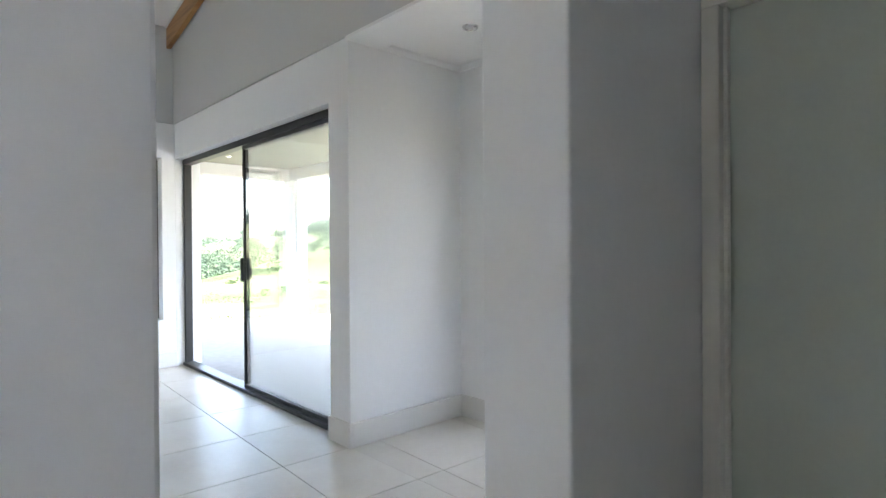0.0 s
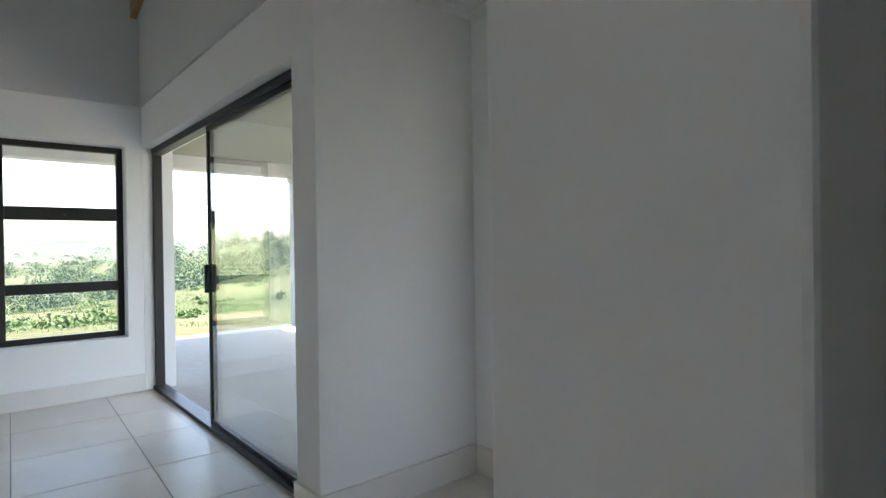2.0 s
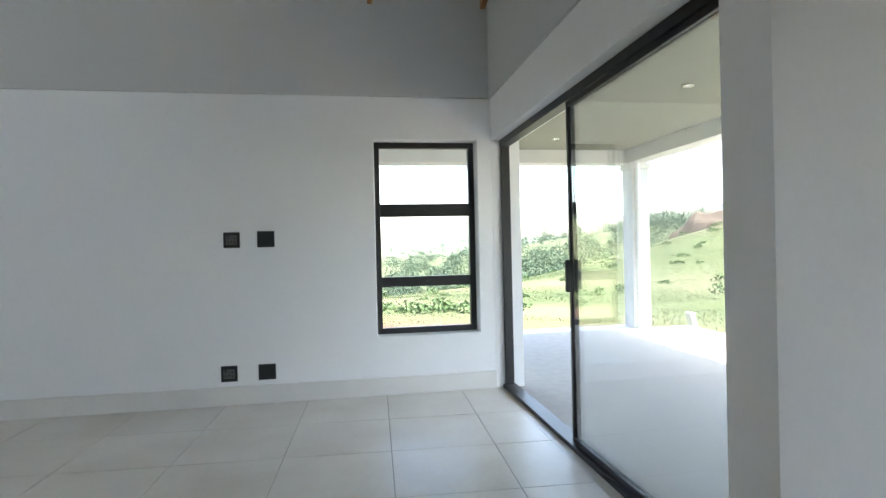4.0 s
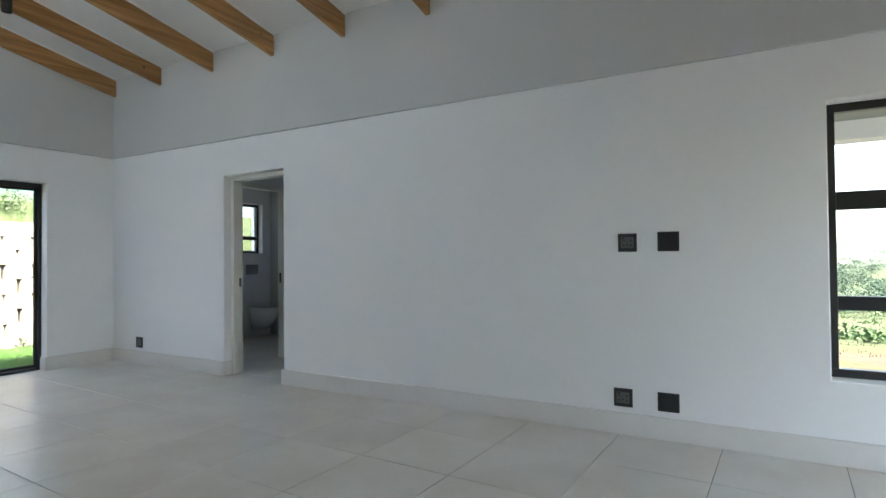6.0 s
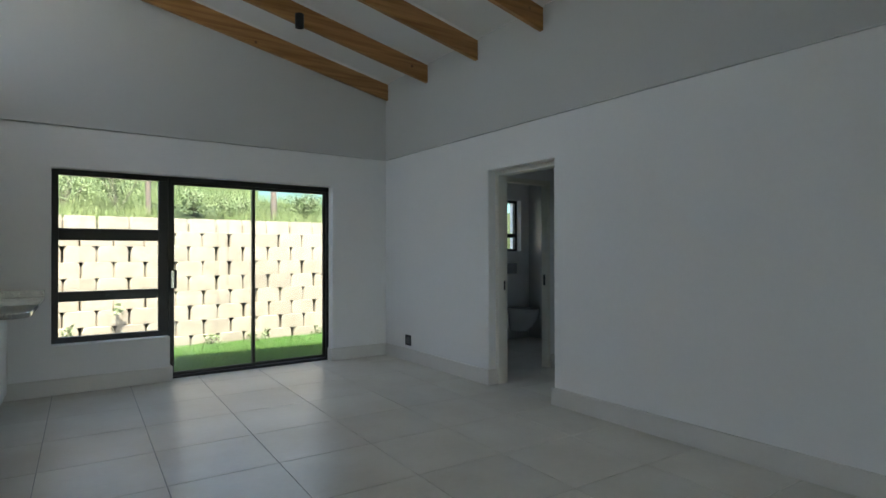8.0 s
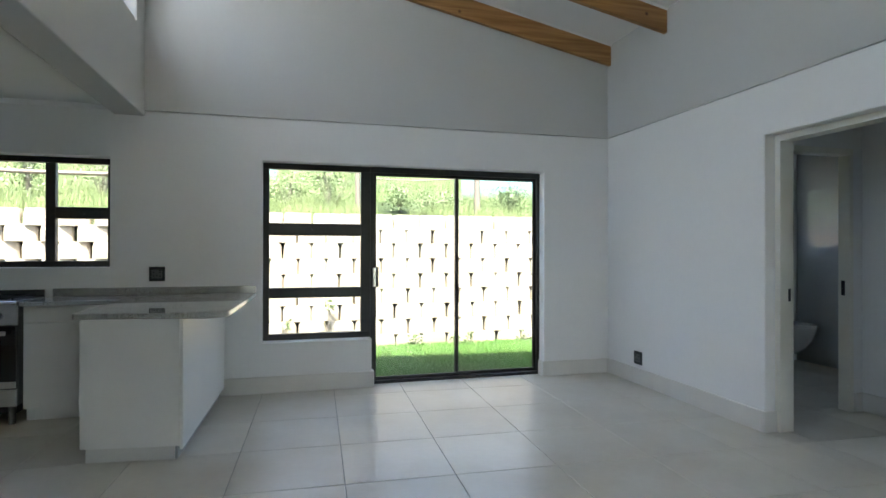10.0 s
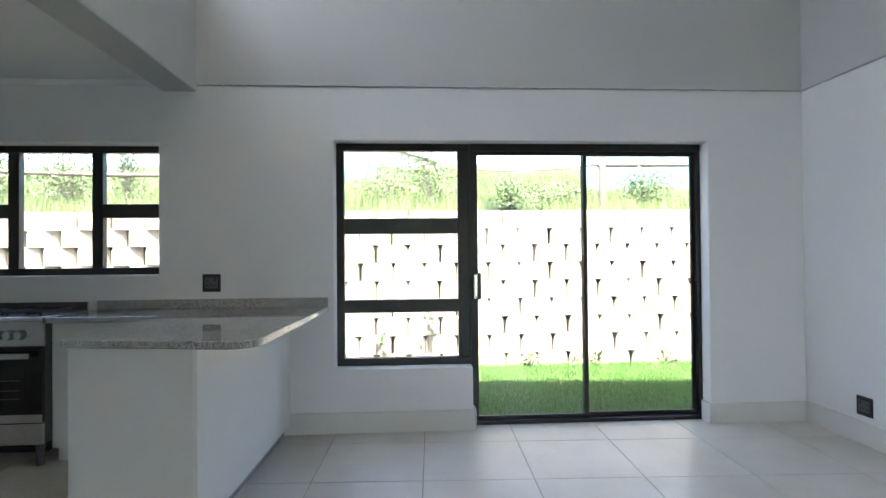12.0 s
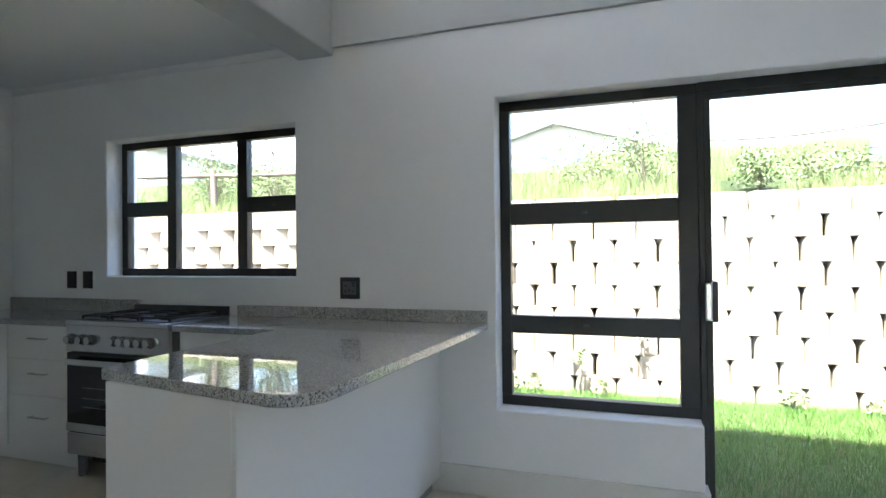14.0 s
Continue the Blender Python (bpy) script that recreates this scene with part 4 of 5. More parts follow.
# ---- outside: patio, retaining wall, ground, plants ----
PE_X, PE_Y, PZ, PCEIL = -8.42, 5.30, -0.03, 2.56
structure("patio_slab", box(PE_X, 4.0, N + 0.25, PE_Y, -0.6, PZ - 0.012), GROUT, "concrete patio slab edge", "patio")
structure("patio_slab_west", box(PE_X, W - 0.25, -1.5, N + 0.25, -0.6, PZ - 0.012), GROUT, "concrete patio slab along the west wall", "patio")
structure("ceiling_patio", box(PE_X - 0.3, 3.0, N + 0.25, PE_Y + 0.3, PCEIL, PCEIL + 0.12), EAVES, "flat olive-grey patio ceiling, its dimness put into the colour", "ceiling")
structure("ceiling_patio_west", box(PE_X - 0.3, W - 0.25, -1.8, N + 0.25, PCEIL, PCEIL + 0.12), EAVES, "flat olive-grey eaves ceiling along the west side, dimness put into the colour", "ceiling")
structure("patio_beam_west", box(PE_X + 0.05, PE_X + 0.35, -1.6, PE_Y - 0.05, 2.37, PCEIL, 0.006), EXT, "white plastered beam at the patio edge", "beam")
structure("patio_beam_north", box(PE_X + 0.35, 3.0, PE_Y - 0.33, PE_Y - 0.05, 2.37, PCEIL, 0.006), EXT, "white plastered beam at the patio edge", "beam")


def column(x, y):
    t = thing("patio_column", (x, y, PZ), "white plastered square patio column with a downpipe", "column")
    part("shaft", box(-0.14, 0.14, -0.13, 0.13, 0, 2.40, 0.006), EXT, t)
    part("capital", box(-0.165, 0.165, -0.155, 0.155, 2.31, 2.398, 0.006), EXT, t)
    smooth(part("downpipe", tube((0.165, -0.05, 0.0), (0.165, -0.05, 2.4), 0.035, n=16), CERAM, t, "white downpipe"))
    return t


column(PE_X + 0.26, PE_Y - 0.15)
downlight(-4.94, 3.90, PCEIL)
downlight(-7.3, 3.6, PCEIL)


def ground_h(x, y):
    if y < -8.99:
        d = -9.0 - y
        base = 1.70 + 0.24 * min(d, 7.0) + 0.02 * max(0.0, min(d - 7.0, 60))
        return base + 0.10 * noise.noise((x * 0.5, y * 0.5, 0)) * min(1, d)
    if y < S - 0.3:
        return -0.10
    r = math.hypot(x, y)
    z = -0.22
    if r > 10:
        z -= 7.0 * min(1.0, (r - 10) / 70) ** 1.3
    if r > 110:
        z += 12.0 * min(1.0, (r - 110) / 500)
    if r > 500:
        z += 14.0 * min(1.0, (r - 500) / 1200)
    hx, hy = -36, 46
    z += 12.0 * math.exp(-((x + 165) ** 2 + (y - 112) ** 2) / 4200)
    z += 9.0 * math.exp(-((x - hx) ** 2 + (y - hy) ** 2) / 600) * min(1.0, max(0.0, (r - 12) / 20))
    amp = min(1.0, max(0.0, (r - 10) / 60))
    z += amp * (1.6 * noise.noise((x * 0.04, y * 0.04, 3)) + 0.35 * noise.noise((x * 0.2, y * 0.2, 7)))
    if r > 300:
        z += min(1, (r - 300) / 500) * 14 * noise.noise((x * 0.004, y * 0.004, 9))
    return z


def axis_lines(n, reach, k=7.0):
    return [reach * math.sinh(k * (2 * i / n - 1)) / math.sinh(k) for i in range(n + 1)]


xs = axis_lines(150, 3000, 8.0)
ys = sorted(axis_lines(150, 3000, 8.0) + [-9.0, -8.98, S - 0.32])
gv = [(x, y, ground_h(x, y) if not (-8.8 < x < 4.4 and S - 0.29 < y < 5.8) else -0.4) for y in ys for x in xs]
nx = len(xs)
gf = [(j * nx + i, j * nx + i + 1, (j + 1) * nx + i + 1, (j + 1) * nx + i) for j in range(len(ys) - 1) for i in range(nx - 1)]
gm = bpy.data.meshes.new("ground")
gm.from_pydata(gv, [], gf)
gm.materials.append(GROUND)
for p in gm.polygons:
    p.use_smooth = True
tagged(new("ground", gm), "rolling green ground with bare earth patches, painted haze far off", "ground", kind="structure")


def leaf_cloud(name, spots, mat, label, category, kind="", per=60, size=(0.05, 0.12), seed=1):
    """Many small bent leaves gathered round the given spots (x, y, z, radius, height)."""
    rng = random.Random(seed)
    vs, fs = [], []
    for x, y, z, r, h in spots:
        for _ in range(per):
            a, q = rng.random() * math.tau, rng.random() ** 0.5
            u = rng.random()
            wob = 0.65 + 0.5 * noise.noise((x + 3 * math.cos(a), y + 3 * math.sin(a), u * 3))
            rr = r * q * wob * (0.08 + 0.92 * math.sqrt(1.0 - u * u))
            c = Vector((x + rr * math.cos(a), y + rr * math.sin(a), z + h * u * (0.7 + 0.3 * wob)))
            s = rng.uniform(*size)
            d = Vector((rng.uniform(-1, 1), rng.uniform(-1, 1), rng.uniform(-0.3, 1))).normalized()
            e = d.cross(Vector((rng.uniform(-1, 1), rng.uniform(-1, 1), rng.uniform(-1, 1)))).normalized()
            i = len(vs)
            vs += [c, c + d * s * 0.5 + e * s * 0.3, c + d * s, c + d * s * 0.5 - e * s * 0.3]
            fs.append((i, i + 1, i + 2, i + 3))
    me = bpy.data.meshes.new(name)
    me.from_pydata(vs, [], fs)
    me.materials.append(mat)
    return tagged(new(name, me), label, category, kind=kind)


def blades(name, places, mat, label, height, width, seed=3):
    rng = random.Random(seed)
    vs, fs = [], []
    for x, y, z in places:
        a = rng.random() * math.tau
        h = rng.uniform(*height)
        lean = Vector((math.cos(a), math.sin(a), 0)) * h * rng.uniform(0.1, 0.55)
        b = rng.random() * math.tau
        w = Vector((math.cos(b), math.sin(b), 0)) * width
        p = Vector((x, y, z))
        i = len(vs)
        vs += [p - w, p + w, p + lean * 0.4 + Vector((0, 0, h * 0.6)) + w * 0.7, p + lean * 0.4 + Vector((0, 0, h * 0.6)) - w * 0.7, p + lean + Vector((0, 0, h))]
        fs += [(i, i + 1, i + 2, i + 3), (i + 3, i + 2, i + 4)]
    me = bpy.data.meshes.new(name)
    me.from_pydata(vs, [], fs)
    me.materials.append(mat)
    return tagged(new(name, me), label, "grass", kind="stuff")


rng = random.Random(11)
blades("lawn", [(rng.uniform(-6.5, 3.2), rng.uniform(-8.95, S - 0.30), -0.10) for _ in range(150000)], GRASS, "short bright green lawn between house and retaining wall", (0.03, 0.07), 0.0024)
tall = []
for _ in range(120000):
    x, y = rng.uniform(-9.5, 8), -9.05 - 7.5 * rng.random() ** 1.3
    if noise.noise((x * 0.7, y * 0.7, 2)) > -0.25:
        tall.append((x, y, ground_h(x, y)))
blades("tall_grass", tall, DRYG, "tall pale green grass on the bank above the wall", (0.08, 0.30), 0.0026, seed=5)
rngn = random.Random(17)
far_grass = []
for _ in range(70000):
    x, y = rngn.uniform(-36, 0), rngn.uniform(-4, 34)
    if (x < PE_X - 0.3 or y > PE_Y + 0.3) and noise.noise((x * 0.25, y * 0.25, 5)) > (-0.3 if math.hypot(x, y + 6) > 15.2 else 0.3):
        far_grass.append((x, y, ground_h(x, y)))
blades("meadow_grass", far_grass, MEADOW, "rough green meadow grass beyond the patio", (0.02, 0.065), 0.006, seed=6)


def bush(x, y, r, h, n, seed, size=(0.05, 0.11)):
    z = ground_h(x, y) - 0.02
    t = thing("bush", (x, y, z), "leafy green wild bush on the grass bank", "bush", "wild bushes")
    rg = random.Random(seed)
    b = bmesh.new()
    tips = []
    for _ in range(7):
        a = rg.random() * math.tau
        tip = Vector((r * 0.7 * math.cos(a) * rg.random(), r * 0.7 * math.sin(a) * rg.random(), h * rg.uniform(0.5, 0.95)))
        tube((0, 0, 0), tip, 0.014, 0.004, n=6, bm=b)
        tips.append(tip)
    part("stems", b, POLE, t, "thin brown stems")
    vs, fs = [], []
    for _ in range(n):
        tip = rg.choice(tips)
        c = tip * rg.uniform(0.35, 1.05) + Vector((rg.gauss(0, r * 0.28), rg.gauss(0, r * 0.28), rg.gauss(0, h * 0.10)))
        c.z = max(0.02, c.z)
        s = rg.uniform(*size)
        d = Vector((rg.uniform(-1, 1), rg.uniform(-1, 1), rg.uniform(-0.4, 1))).normalized()
        e = d.cross(Vector((rg.uniform(-1, 1), rg.uniform(-1, 1), rg.uniform(-1, 1)))).normalized()
        i = len(vs)
        vs += [c, c + d * s * 0.5 + e * s * 0.3, c + d * s, c + d * s * 0.5 - e * s * 0.3]
        fs.append((i, i + 1, i + 2, i + 3))
    me = bpy.data.meshes.new("foliage")
    me.from_pydata(vs, [], fs)
    me.materials.append(LEAF)
    o = new("foliage", me)
    o.parent = t
    return t


for i, (x, y, r, h) in enumerate(((-2.55, -9.9, 0.55, 1.05), (-1.9, -10.2, 0.6, 0.7), (-3.7, -10.0, 0.4, 0.6), (-4.3, -9.8, 0.6, 0.45), (-5.6, -9.9, 0.5, 0.7), (0.9, -10.6, 0.7, 1.4), (2.6, -10.2, 0.8, 1.0), (3.9, -10.4, 0.7, 0.9), (-0.6, -10.3, 0.5, 1.2), (-0.1, -9.6, 0.4, 0.7), (3.55, -9.95, 0.5, 1.0), (2.35, -9.9, 0.5, 0.85), (1.7, -10.1, 0.35, 1.3))):
    bush(x, y, r, h, 1700, 40 + i, (0.018, 0.048))

# woods on the hills, and scrub near the patio: too many to count
rw = random.Random(23)
spots = []
for _ in range(620):
    a, r = radians(rw.uniform(5, 130)), 72 + 330 * rw.random() ** 1.3
    x, y = -r * math.sin(a), r * math.cos(a)
    if noise.noise((x * 0.012, y * 0.012, 4)) > -0.08 and math.hypot(x + 38, y - 45) > 22:
        spots.append((x, y, ground_h(x, y) - 0.5, rw.uniform(2.0, 5.0), rw.uniform(1.4, 4.2)))
hill = []
for _ in range(620):
    x, y = rw.gauss(-38, 20), rw.gauss(42, 20)
    if math.hypot(x, y) > 26 and noise.noise((x * 0.06, y * 0.06, 8)) > -0.1 and math.hypot(x + 44, y - 31) > 12:
        hill.append((x, y, ground_h(x, y) - 0.15, rw.uniform(0.3, 1.0), rw.uniform(0.12, 0.42)))
for _ in range(230):
    a, r = radians(rw.uniform(56, 86)), rw.uniform(84, 150)
    x, y = -r * math.sin(a), r * math.cos(a)
    spots.append((x, y, ground_h(x, y) - 0.4, rw.uniform(2.0, 5.0), rw.uniform(1.5, 5.6)))
for _ in range(330):
    x, y = rw.gauss(-165, 34), rw.gauss(112, 34)
    spots.append((x, y, ground_h(x, y) - 0.4, rw.uniform(2.5, 5.5), rw.uniform(3.0, 7.0)))
for _ in range(120):
    a, r = radians(rw.uniform(84, 112)), rw.uniform(68, 120)
    x, y = -r * math.sin(a), r * math.cos(a)
    spots.append((x, y, ground_h(x, y) - 0.4, rw.uniform(1.4, 3.6), rw.uniform(0.9, 2.8)))
leaf_cloud("woodland", spots, LEAF2, "distant green woodland on the hills, haze mixed into its leaf colour", "woodland", "stuff", per=330, size=(0.16, 0.42), seed=4)
leaf_cloud("hill_scrub", hill, LEAF3, "low green scrub scattered over the grassy hill", "scrub", "stuff", per=120, size=(0.06, 0.15), seed=14)
spots = []
for _ in range(150):
    a, r = radians(rw.uniform(15, 115)), 20 + 50 * rw.random()
    x, y = -r * math.sin(a), r * math.cos(a)
    spots.append((x, y, ground_h(x, y) - 0.1, rw.uniform(0.3, 0.8), rw.uniform(0.15, 0.5)))
for _ in range(38):
    x, y = rw.uniform(-17, -13.6), rw.uniform(-2, 5.5)
    spots.append((x, y, ground_h(x, y) - 0.05, rw.uniform(0.25, 0.7), rw.uniform(0.08, 0.30)))
leaf_cloud("scrub", spots, LEAF3, "low green scrub on the slope beyond the patio", "scrub", "stuff", per=170, size=(0.04, 0.12), seed=8)


def post(x, y, h, r, label="weathered timber fence post"):
    z = ground_h(x, y) - 0.1
    t = thing("fence_post", (x, y, z), label, "fence post", "fence posts")
    b = tube((0, 0, 0), (0.02, 0.01, h), r, r * 0.88, n=10)
    smooth(part("shaft", b, POLE, t))
    return t


def cable(name, p0, p1, r, sag, mat, label, category):
    cu = bpy.data.curves.new(name, "CURVE")
    cu.dimensions, cu.bevel_depth, cu.bevel_resolution = "3D", r, 2
    sp = cu.splines.new("POLY")
    sp.points.add(12)
    for i, p in enumerate(sp.points):
        f = i / 12
        q = Vector(p0).lerp(Vector(p1), f) - Vector((0, 0, sag * 4 * f * (1 - f)))
        p.co = (*q, 1)
    cu.materials.append(mat)
    return tagged(new(name, cu), label, category)


FY = -9.62
for x, h, q in ((-4.93, 1.6, 0.055), (-2.95, 1.25, 0.04), (-0.55, 0.78, 0.04), (3.2, 0.72, 0.05)):
    post(x, FY, h, q)
cable("fence_rail", (-4.85, FY, 2.50), (-7.6, FY - 0.2, 2.55), 0.03, 0.0, POLE, "weathered timber fence rail on posts", "fence rail")
cable("fence_rail", (3.22, FY, 2.42), (-0.55, FY, 2.40), 0.028, 0.05, POLE, "weathered timber fence rail on posts", "fence rail")
cable("fence_rail", (3.22, FY, 2.42), (6.5, FY - 0.6, 2.62), 0.035, 0.0, POLE, "weathered timber fence rail on posts", "fence rail")
cable("overhead_cable", (-2.95, FY, 2.45), (-4.9, FY, 2.52), 0.012, 0.06, POLE, "thin dark cable sagging between posts", "cable")

# shade net and roofs behind the bank
def net_panel(x0, x1, y, z0, z1):
    n = 14
    vs = []
    for j in range(5):
        for i in range(n + 1):
            x = x0 + (x1 - x0) * i / n
            vs.append((x, y + 0.08 * math.sin(i * 1.7) * (1 - j / 8), z0 + (z1 - z0) * j / 4 - (0.10 * math.sin(math.pi * i / n) if j == 4 else 0)))
    fs = [(j * (n + 1) + i, j * (n + 1) + i + 1, (j + 1) * (n + 1) + i + 1, (j + 1) * (n + 1) + i) for j in range(4) for i in range(n)]
    me = bpy.data.meshes.new("shade_net")
    me.from_pydata(vs, [], fs)
    me.materials.append(NET)
    o = tagged(new("shade_net", me), "teal shade net hung along the top of the bank", "shade net")
    md = o.modifiers.new("thick", "SOLIDIFY")
    md.thickness = 0.01
    return o


net_panel(-14, -5.4, -12.0, 2.40, 3.16)
net_panel(-1.6, 1.6, -13.5, 2.6, 3.12)


def far_house(x, y, z, w, d, h, ridge):
    t = thing("neighbour_house", (x, y, z), "pale neighbouring house with a low grey gable roof", "house")
    part("wall", box(-w / 2, w / 2, -d / 2, d / 2, 0, h), EXT, t)
    b = bmesh.new()
    o = 0.35
    pts = [(-w / 2 - o, h - 0.1), (0, h + ridge), (w / 2 + o, h - 0.1), (w / 2 + o, h - 0.22), (0, h + ridge - 0.12), (-w / 2 - o, h - 0.22)]
    a = [b.verts.new((u, -d / 2 - o, v)) for u, v in pts]
    c = [b.verts.new((u, d / 2 + o, v)) for u, v in pts]
    b.faces.new(a)
    b.faces.new(c[::-1])
    for i in range(6):
        b.faces.new((a[i], c[i], c[(i + 1) % 6], a[(i + 1) % 6]))
    bmesh.ops.recalc_face_normals(b, faces=b.faces)
    part("roof", b, ROOFM, t)
    b = bmesh.new()
    tri = [b.verts.new((u, d / 2, v)) for u, v in ((-w / 2, h), (w / 2, h), (0, h + ridge - 0.1))]
    b.faces.new(tri)
    part("gable", b, EXT, t)
    for u in (-w * 0.28, w * 0.2):
        wn_ = part("window", box(u - 0.5, u + 0.5, d / 2 - 0.02, d / 2 + 0.03, h - 1.3, h - 0.3, 0.01), EXT, t)
        part("pane", box(u - 0.44, u + 0.44, d / 2 + 0.028, d / 2 + 0.04, h - 1.24, h - 0.36), DARKGLASS, wn_)
    return t


far_house(19.7, -25, 3.0, 6, 8, 3.0, 2.2)
far_house(0.0, -26, 2.72, 5.8, 8, 2.1, 0.85)

# earthworks on the opposite hill
def concrete_stub(x, y, h):
    t = thing("concrete_post", (x, y, ground_h(x, y) - 0.1), "short leaning pale concrete post in the grass", "post")
    b = box(-0.065, 0.065, -0.05, 0.05, 0, h, 0.012)
    for v in b.verts:
        v.co.x += 0.35 * v.co.z * 0.5
        v.co.y -= 0.35 * v.co.z
    part("shaft", b, EXT, t)
    return t


concrete_stub(-8.72, 6.45, 0.42)
MX, MY = -48.5, 34.0
bmd = bmesh.new()
grid = {}
for i in range(37):
    for j in range(25):
        u, v = i / 18 - 1, j / 12 - 1
        x, y = MX + 6.5 * u - 2.5 * v, MY + 6.5 * u + 3.0 * v
        edge = max(0.0, 1 - u ** 4 - v ** 4)
        top = edge * (0.9 + 1.1 * noise.noise((x * 0.22, y * 0.22, 2)) + 0.5 * noise.noise((x * 0.7, y * 0.7, 6)))
        grid[i, j] = bmd.verts.new((x, y, ground_h(x, y) - 0.35 + 1.7 * top))
for i in range(36):
    for j in range(24):
        bmd.faces.new((grid[i, j], grid[i + 1, j], grid[i + 1, j + 1], grid[i, j + 1]))
md = bpy.data.meshes.new("earthworks")
bmd.to_mesh(md)
bmd.free()
md.materials.append(SUBSOIL)
tagged(new("earthworks", md), "bare brown dug earthworks on the hill", "earthworks", kind="structure")



def site_wall(x, y, w, h, turn):
    t = thing("concrete_site_wall", (x, y, ground_h(x, y)), "unfinished grey concrete wall on the earthworks", "wall")
    part("wall", box(-w / 2, w / 2, -0.15, 0.15, 0, h + 1.0, 0.02), EXT, t)
    part("return_wall", box(w / 2 - 0.3, w / 2, 0.15, 2.2, 0, h + 0.8, 0.02), EXT, t)
    t.rotation_euler.z = radians(turn)
    return t


site_wall(-48.0, 38.5, 5.0, 1.6, 50)

# ---- retaining wall of stepped concrete blocks ----
BW, BH, RWY, RW_X0, RW_X1 = 0.393, 0.221, -8.80, -7.135, 3.9


def block_mesh():
    """A landscape block: bowed front with rounded flanks and cut-off upper corners, so that a notch opens between two at the top."""
    bm = bmesh.new()
    prof = [(-0.5, -0.30), (-0.5, -0.05), (-0.475, -0.018), (-0.42, -0.004), (-0.2, 0.008), (0.0, 0.012), (0.2, 0.008), (0.42, -0.004), (0.475, -0.018), (0.5, -0.05), (0.5, -0.30)]
    def ring(z, s, f):
        return [bm.verts.new((u * BW * s, v + f, z)) for u, v in prof]
    rings = [ring(-BH / 2, 0.995, 0.0), ring(-BH / 2 + 0.012, 0.997, 0.002), ring(BH * 0.18, 0.997, 0.002), ring(BH * 0.47, 0.905, 0.002), ring(BH / 2, 0.895, 0.0)]
    for a, b in zip(rings, rings[1:]):
        for i in range(len(prof) - 1):
            bm.faces.new((a[i], a[i + 1], b[i + 1], b[i]))
    bm.faces.new(rings[0][::-1])
    bm.faces.new(rings[-1])
    bmesh.ops.recalc_face_normals(bm, faces=bm.faces)
    me = mesh_of(bm, "block")
    me.materials.append(BLOCK)
    return me


rwall = thing("retaining_wall", (0, RWY, -0.15), "retaining wall of stacked tan concrete blocks with planting gaps", "retaining wall", kind="structure")
part("backing", box(RW_X0, RW_X1, -0.46, -0.32, 0, 1.88), MUD, rwall, "dark earth behind the blocks")
blk = block_mesh()
rb = random.Random(31)
for row in range(9):
    off = 0.5 if row % 2 else 0.0
    i = 0
    x = RW_X0 + off * BW
    while x < RW_X1:
        if not (row == 8 and rb.random() < 0.12):
            o = new("block", blk)
            o.parent = rwall
            o.location = (x + rb.uniform(-0.012, 0.012), -0.016 * row + rb.uniform(-0.004, 0.004), BH * (row + 0.5) + rb.uniform(-0.0005, 0.0005) - (0.02 if row == 8 else 0))
            o.rotation_euler = (0, radians(rb.uniform(-0.4, 0.4)), radians(rb.uniform(-2, 2) + (13 if x > 0.3 else 0)))
            o.scale = (rb.uniform(0.985, 1.003) * (0.92 if x > 0.3 else 1), 1, 1)
        x += BW

# small weeds at the foot and in gaps of the wall
leaf_cloud("weeds", [(rw.uniform(-5.5, 2.5), RWY + 0.12, -0.08, 0.16, 0.16) for _ in range(14)] + [(-2.45, RWY + 0.1, 0.45, 0.12, 0.16), (-1.9, RWY + 0.1, 0.2, 0.12, 0.12)], LEAF, "small weeds along the foot of the wall", "weeds", "stuff", per=45, size=(0.03, 0.07), seed=12)


# ---- floor tiles ----
def clip(poly, axis, limit, keep_above):
    out = []
    for a, b in zip(poly, poly[1:] + poly[:1]):
        ia, ib = (a[axis] >= limit) == keep_above, (b[axis] >= limit) == keep_above
        if ia:
            out.append(a)
        if ia != ib:
            f = (limit - a[axis]) / (b[axis] - a[axis])
            out.append((a[0] + f * (b[0] - a[0]), a[1] + f * (b[1] - a[1])))
    return out


def tile_mesh(poly, mat, thick=0.009, e=0.0015):
    bm = bmesh.new()
    c = (sum(p[0] for p in poly) / len(poly), sum(p[1] for p in poly) / len(poly))
    def ring(z, s):
        row = []
        for x, y in poly:
            d = math.hypot(x - c[0], y - c[1]) or 1
            row.append(bm.verts.new((x + (c[0] - x) * s / d, y + (c[1] - y) * s / d, z)))
        return row
    rows = [ring(-thick, 0), ring(-e, 0), ring(0, e * 1.4)]
    n = len(poly)
    for a, b in zip(rows, rows[1:]):
        for q in range(n):
            bm.faces.new((a[q], a[(q + 1) % n], b[(q + 1) % n], b[q]))
    bm.faces.new(rows[-1])
    me = mesh_of(bm, "tile")
    me.materials.append(mat)
    return me


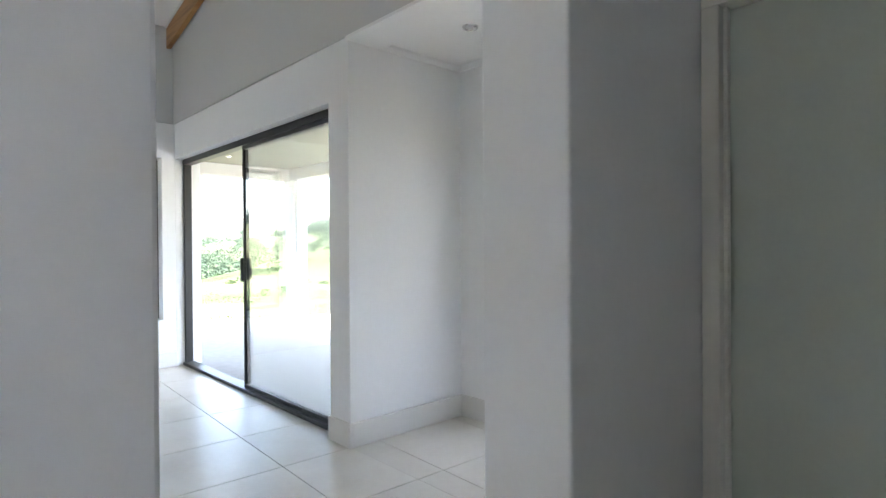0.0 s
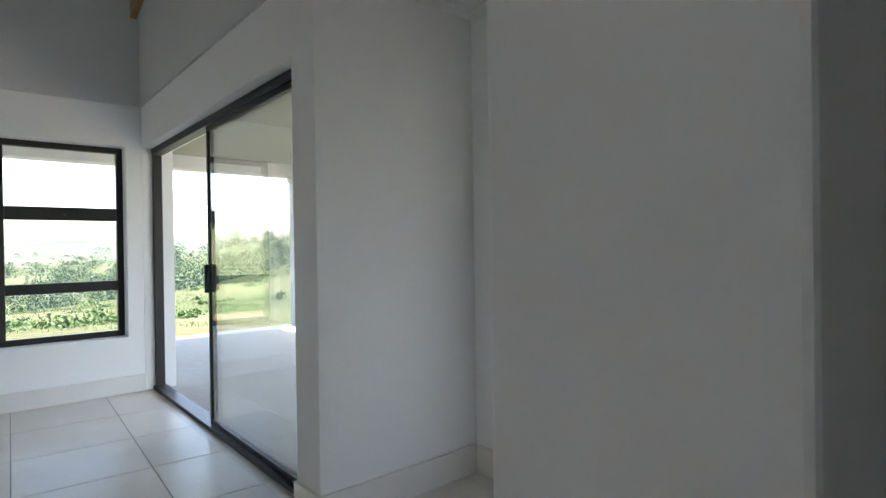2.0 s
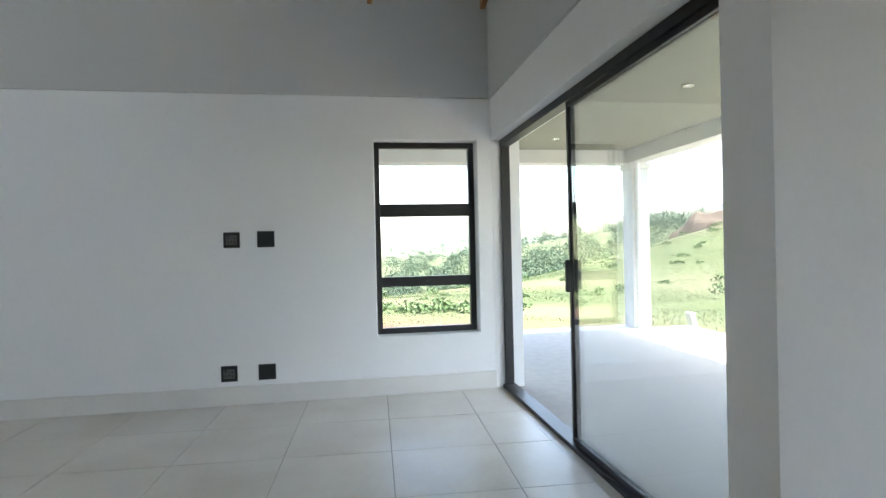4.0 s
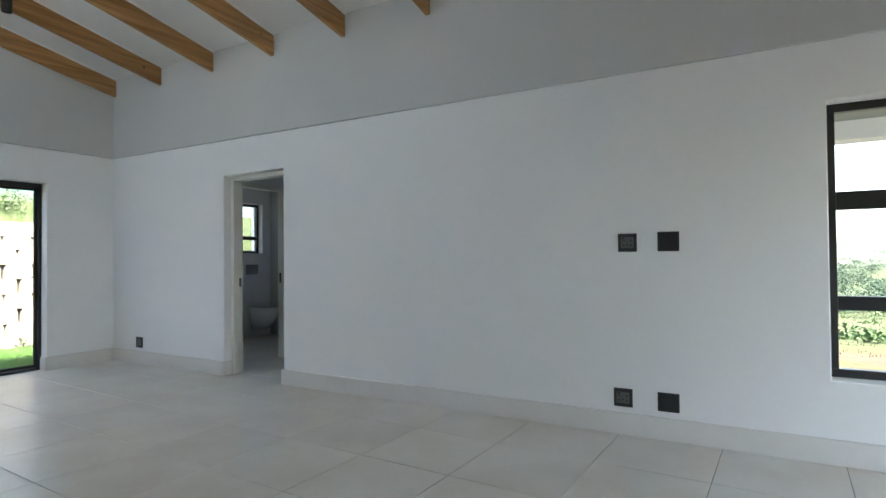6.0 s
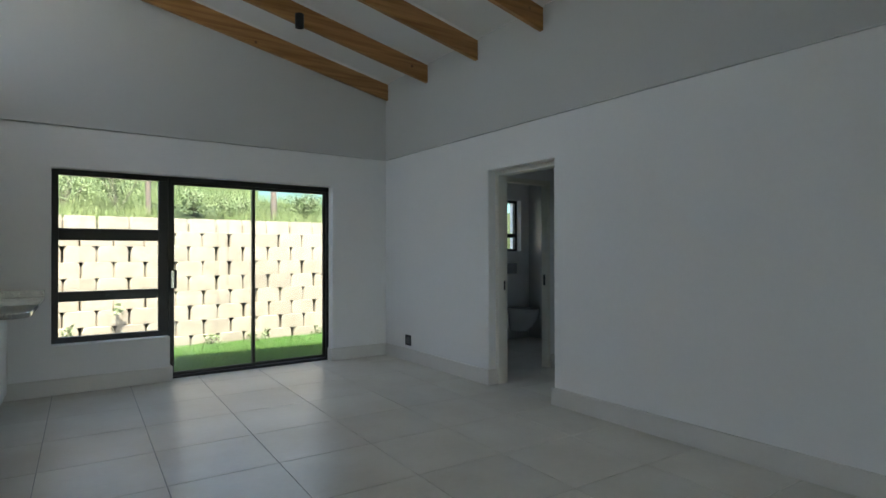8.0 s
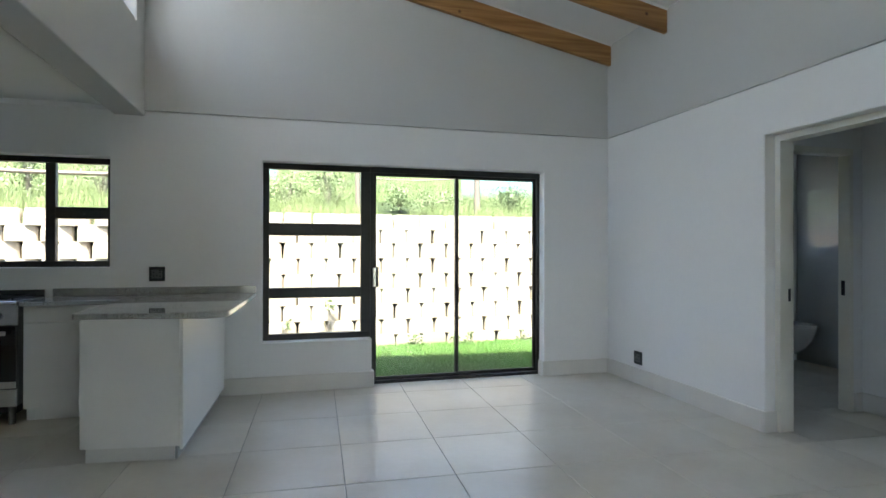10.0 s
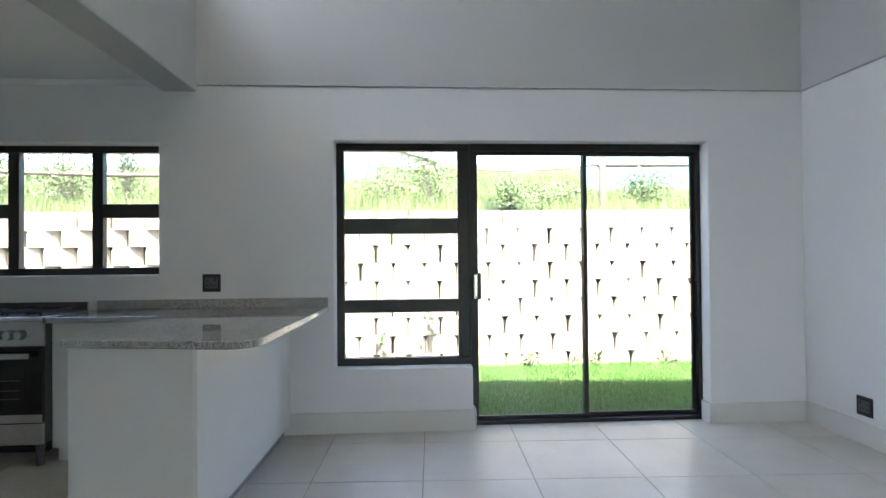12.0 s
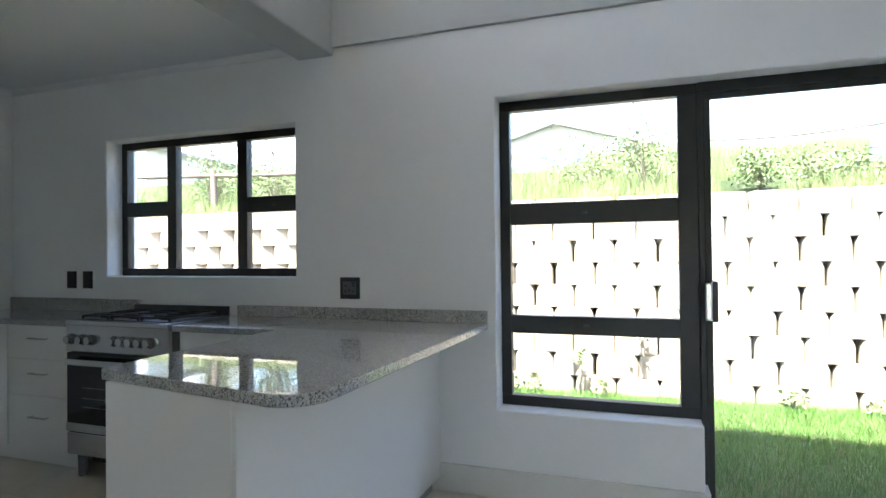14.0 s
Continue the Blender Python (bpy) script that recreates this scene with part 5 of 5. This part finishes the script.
def tile_field(parent, rects, x0, y0, px, py, mat, top, skew=0.0, gap=0.004):
    """Lays tiles on a grid turned by skew degrees round (x0, y0), cut to the given rectangles; whole ones share one mesh."""
    cs_, sn_ = math.cos(radians(skew)), math.sin(radians(skew))
    hw, hd = (px - gap) / 2, (py - gap) / 2
    corners = [(-hw, -hd), (hw, -hd), (hw, hd), (-hw, hd)]
    turned = [(u * cs_ - v * sn_, u * sn_ + v * cs_) for u, v in corners]
    whole = tile_mesh(turned, mat)
    for ax, bx, ay, by in rects:
        reach = int(max(bx - ax, by - ay) / min(px, py)) + 16
        for i in range(-reach, reach):
            for j in range(-reach, reach):
                u, v = (i + 0.5) * px, (j + 0.5) * py
                cx, cy = x0 + u * cs_ - v * sn_, y0 + u * sn_ + v * cs_
                if not (ax - px < cx < bx + px and ay - py < cy < by + py):
                    continue
                poly = [(cx + p, cy + q) for p, q in turned]
                if all(ax <= p <= bx and ay <= q <= by for p, q in poly):
                    me, at = whole, (cx, cy, top)
                else:
                    for axis, limit, above in ((0, ax, True), (0, bx, False), (1, ay, True), (1, by, False)):
                        poly = clip(poly, axis, limit, above) if poly else poly
                    if len(poly) < 3:
                        continue
                    area = abs(sum(a[0] * b[1] - b[0] * a[1] for a, b in zip(poly, poly[1:] + poly[:1]))) / 2
                    if area < 0.002:
                        continue
                    mx, my = sum(p[0] for p in poly) / len(poly), sum(p[1] for p in poly) / len(poly)
                    me, at = tile_mesh([(p - mx, q - my) for p, q in poly], mat), (mx, my, top)
                o = new("tile", me)
                o.parent = parent
                o.location = at


floor = structure("floor", box(W - 2.7, KITCHEN_E + 0.2, S - 0.25, 5.8, -0.30, -0.004), GROUT, "floor of large cream porcelain tiles with grey grout", "floor")
tile_field(floor, [(W, KITCHEN_E, S, N), (ENTRY_W, 1.5, N, ENTRY_N), (PW1, 1.5, ENTRY_N, 5.6), (LX, W, -4.29, -3.10), (BX, W - 0.25, S, -4.29), (-4.47, -2.69, S - 0.12, S), (W, -2.23, N, N + 0.10)], JX, JY, PITCH_X, PITCH_Y, TILE, 0.0, SKEW)
patio = structure("patio_floor", box(PE_X + 0.01, 4.0, N + 0.27, PE_Y - 0.01, PZ - 0.011, PZ - 0.006), GROUT, "patio floor of large grey porcelain tiles", "floor")
tile_field(patio, [(PE_X, 0.0, N + 0.25, PE_Y)], JX, N + 0.25, 0.63, 0.63, PAVE, PZ)
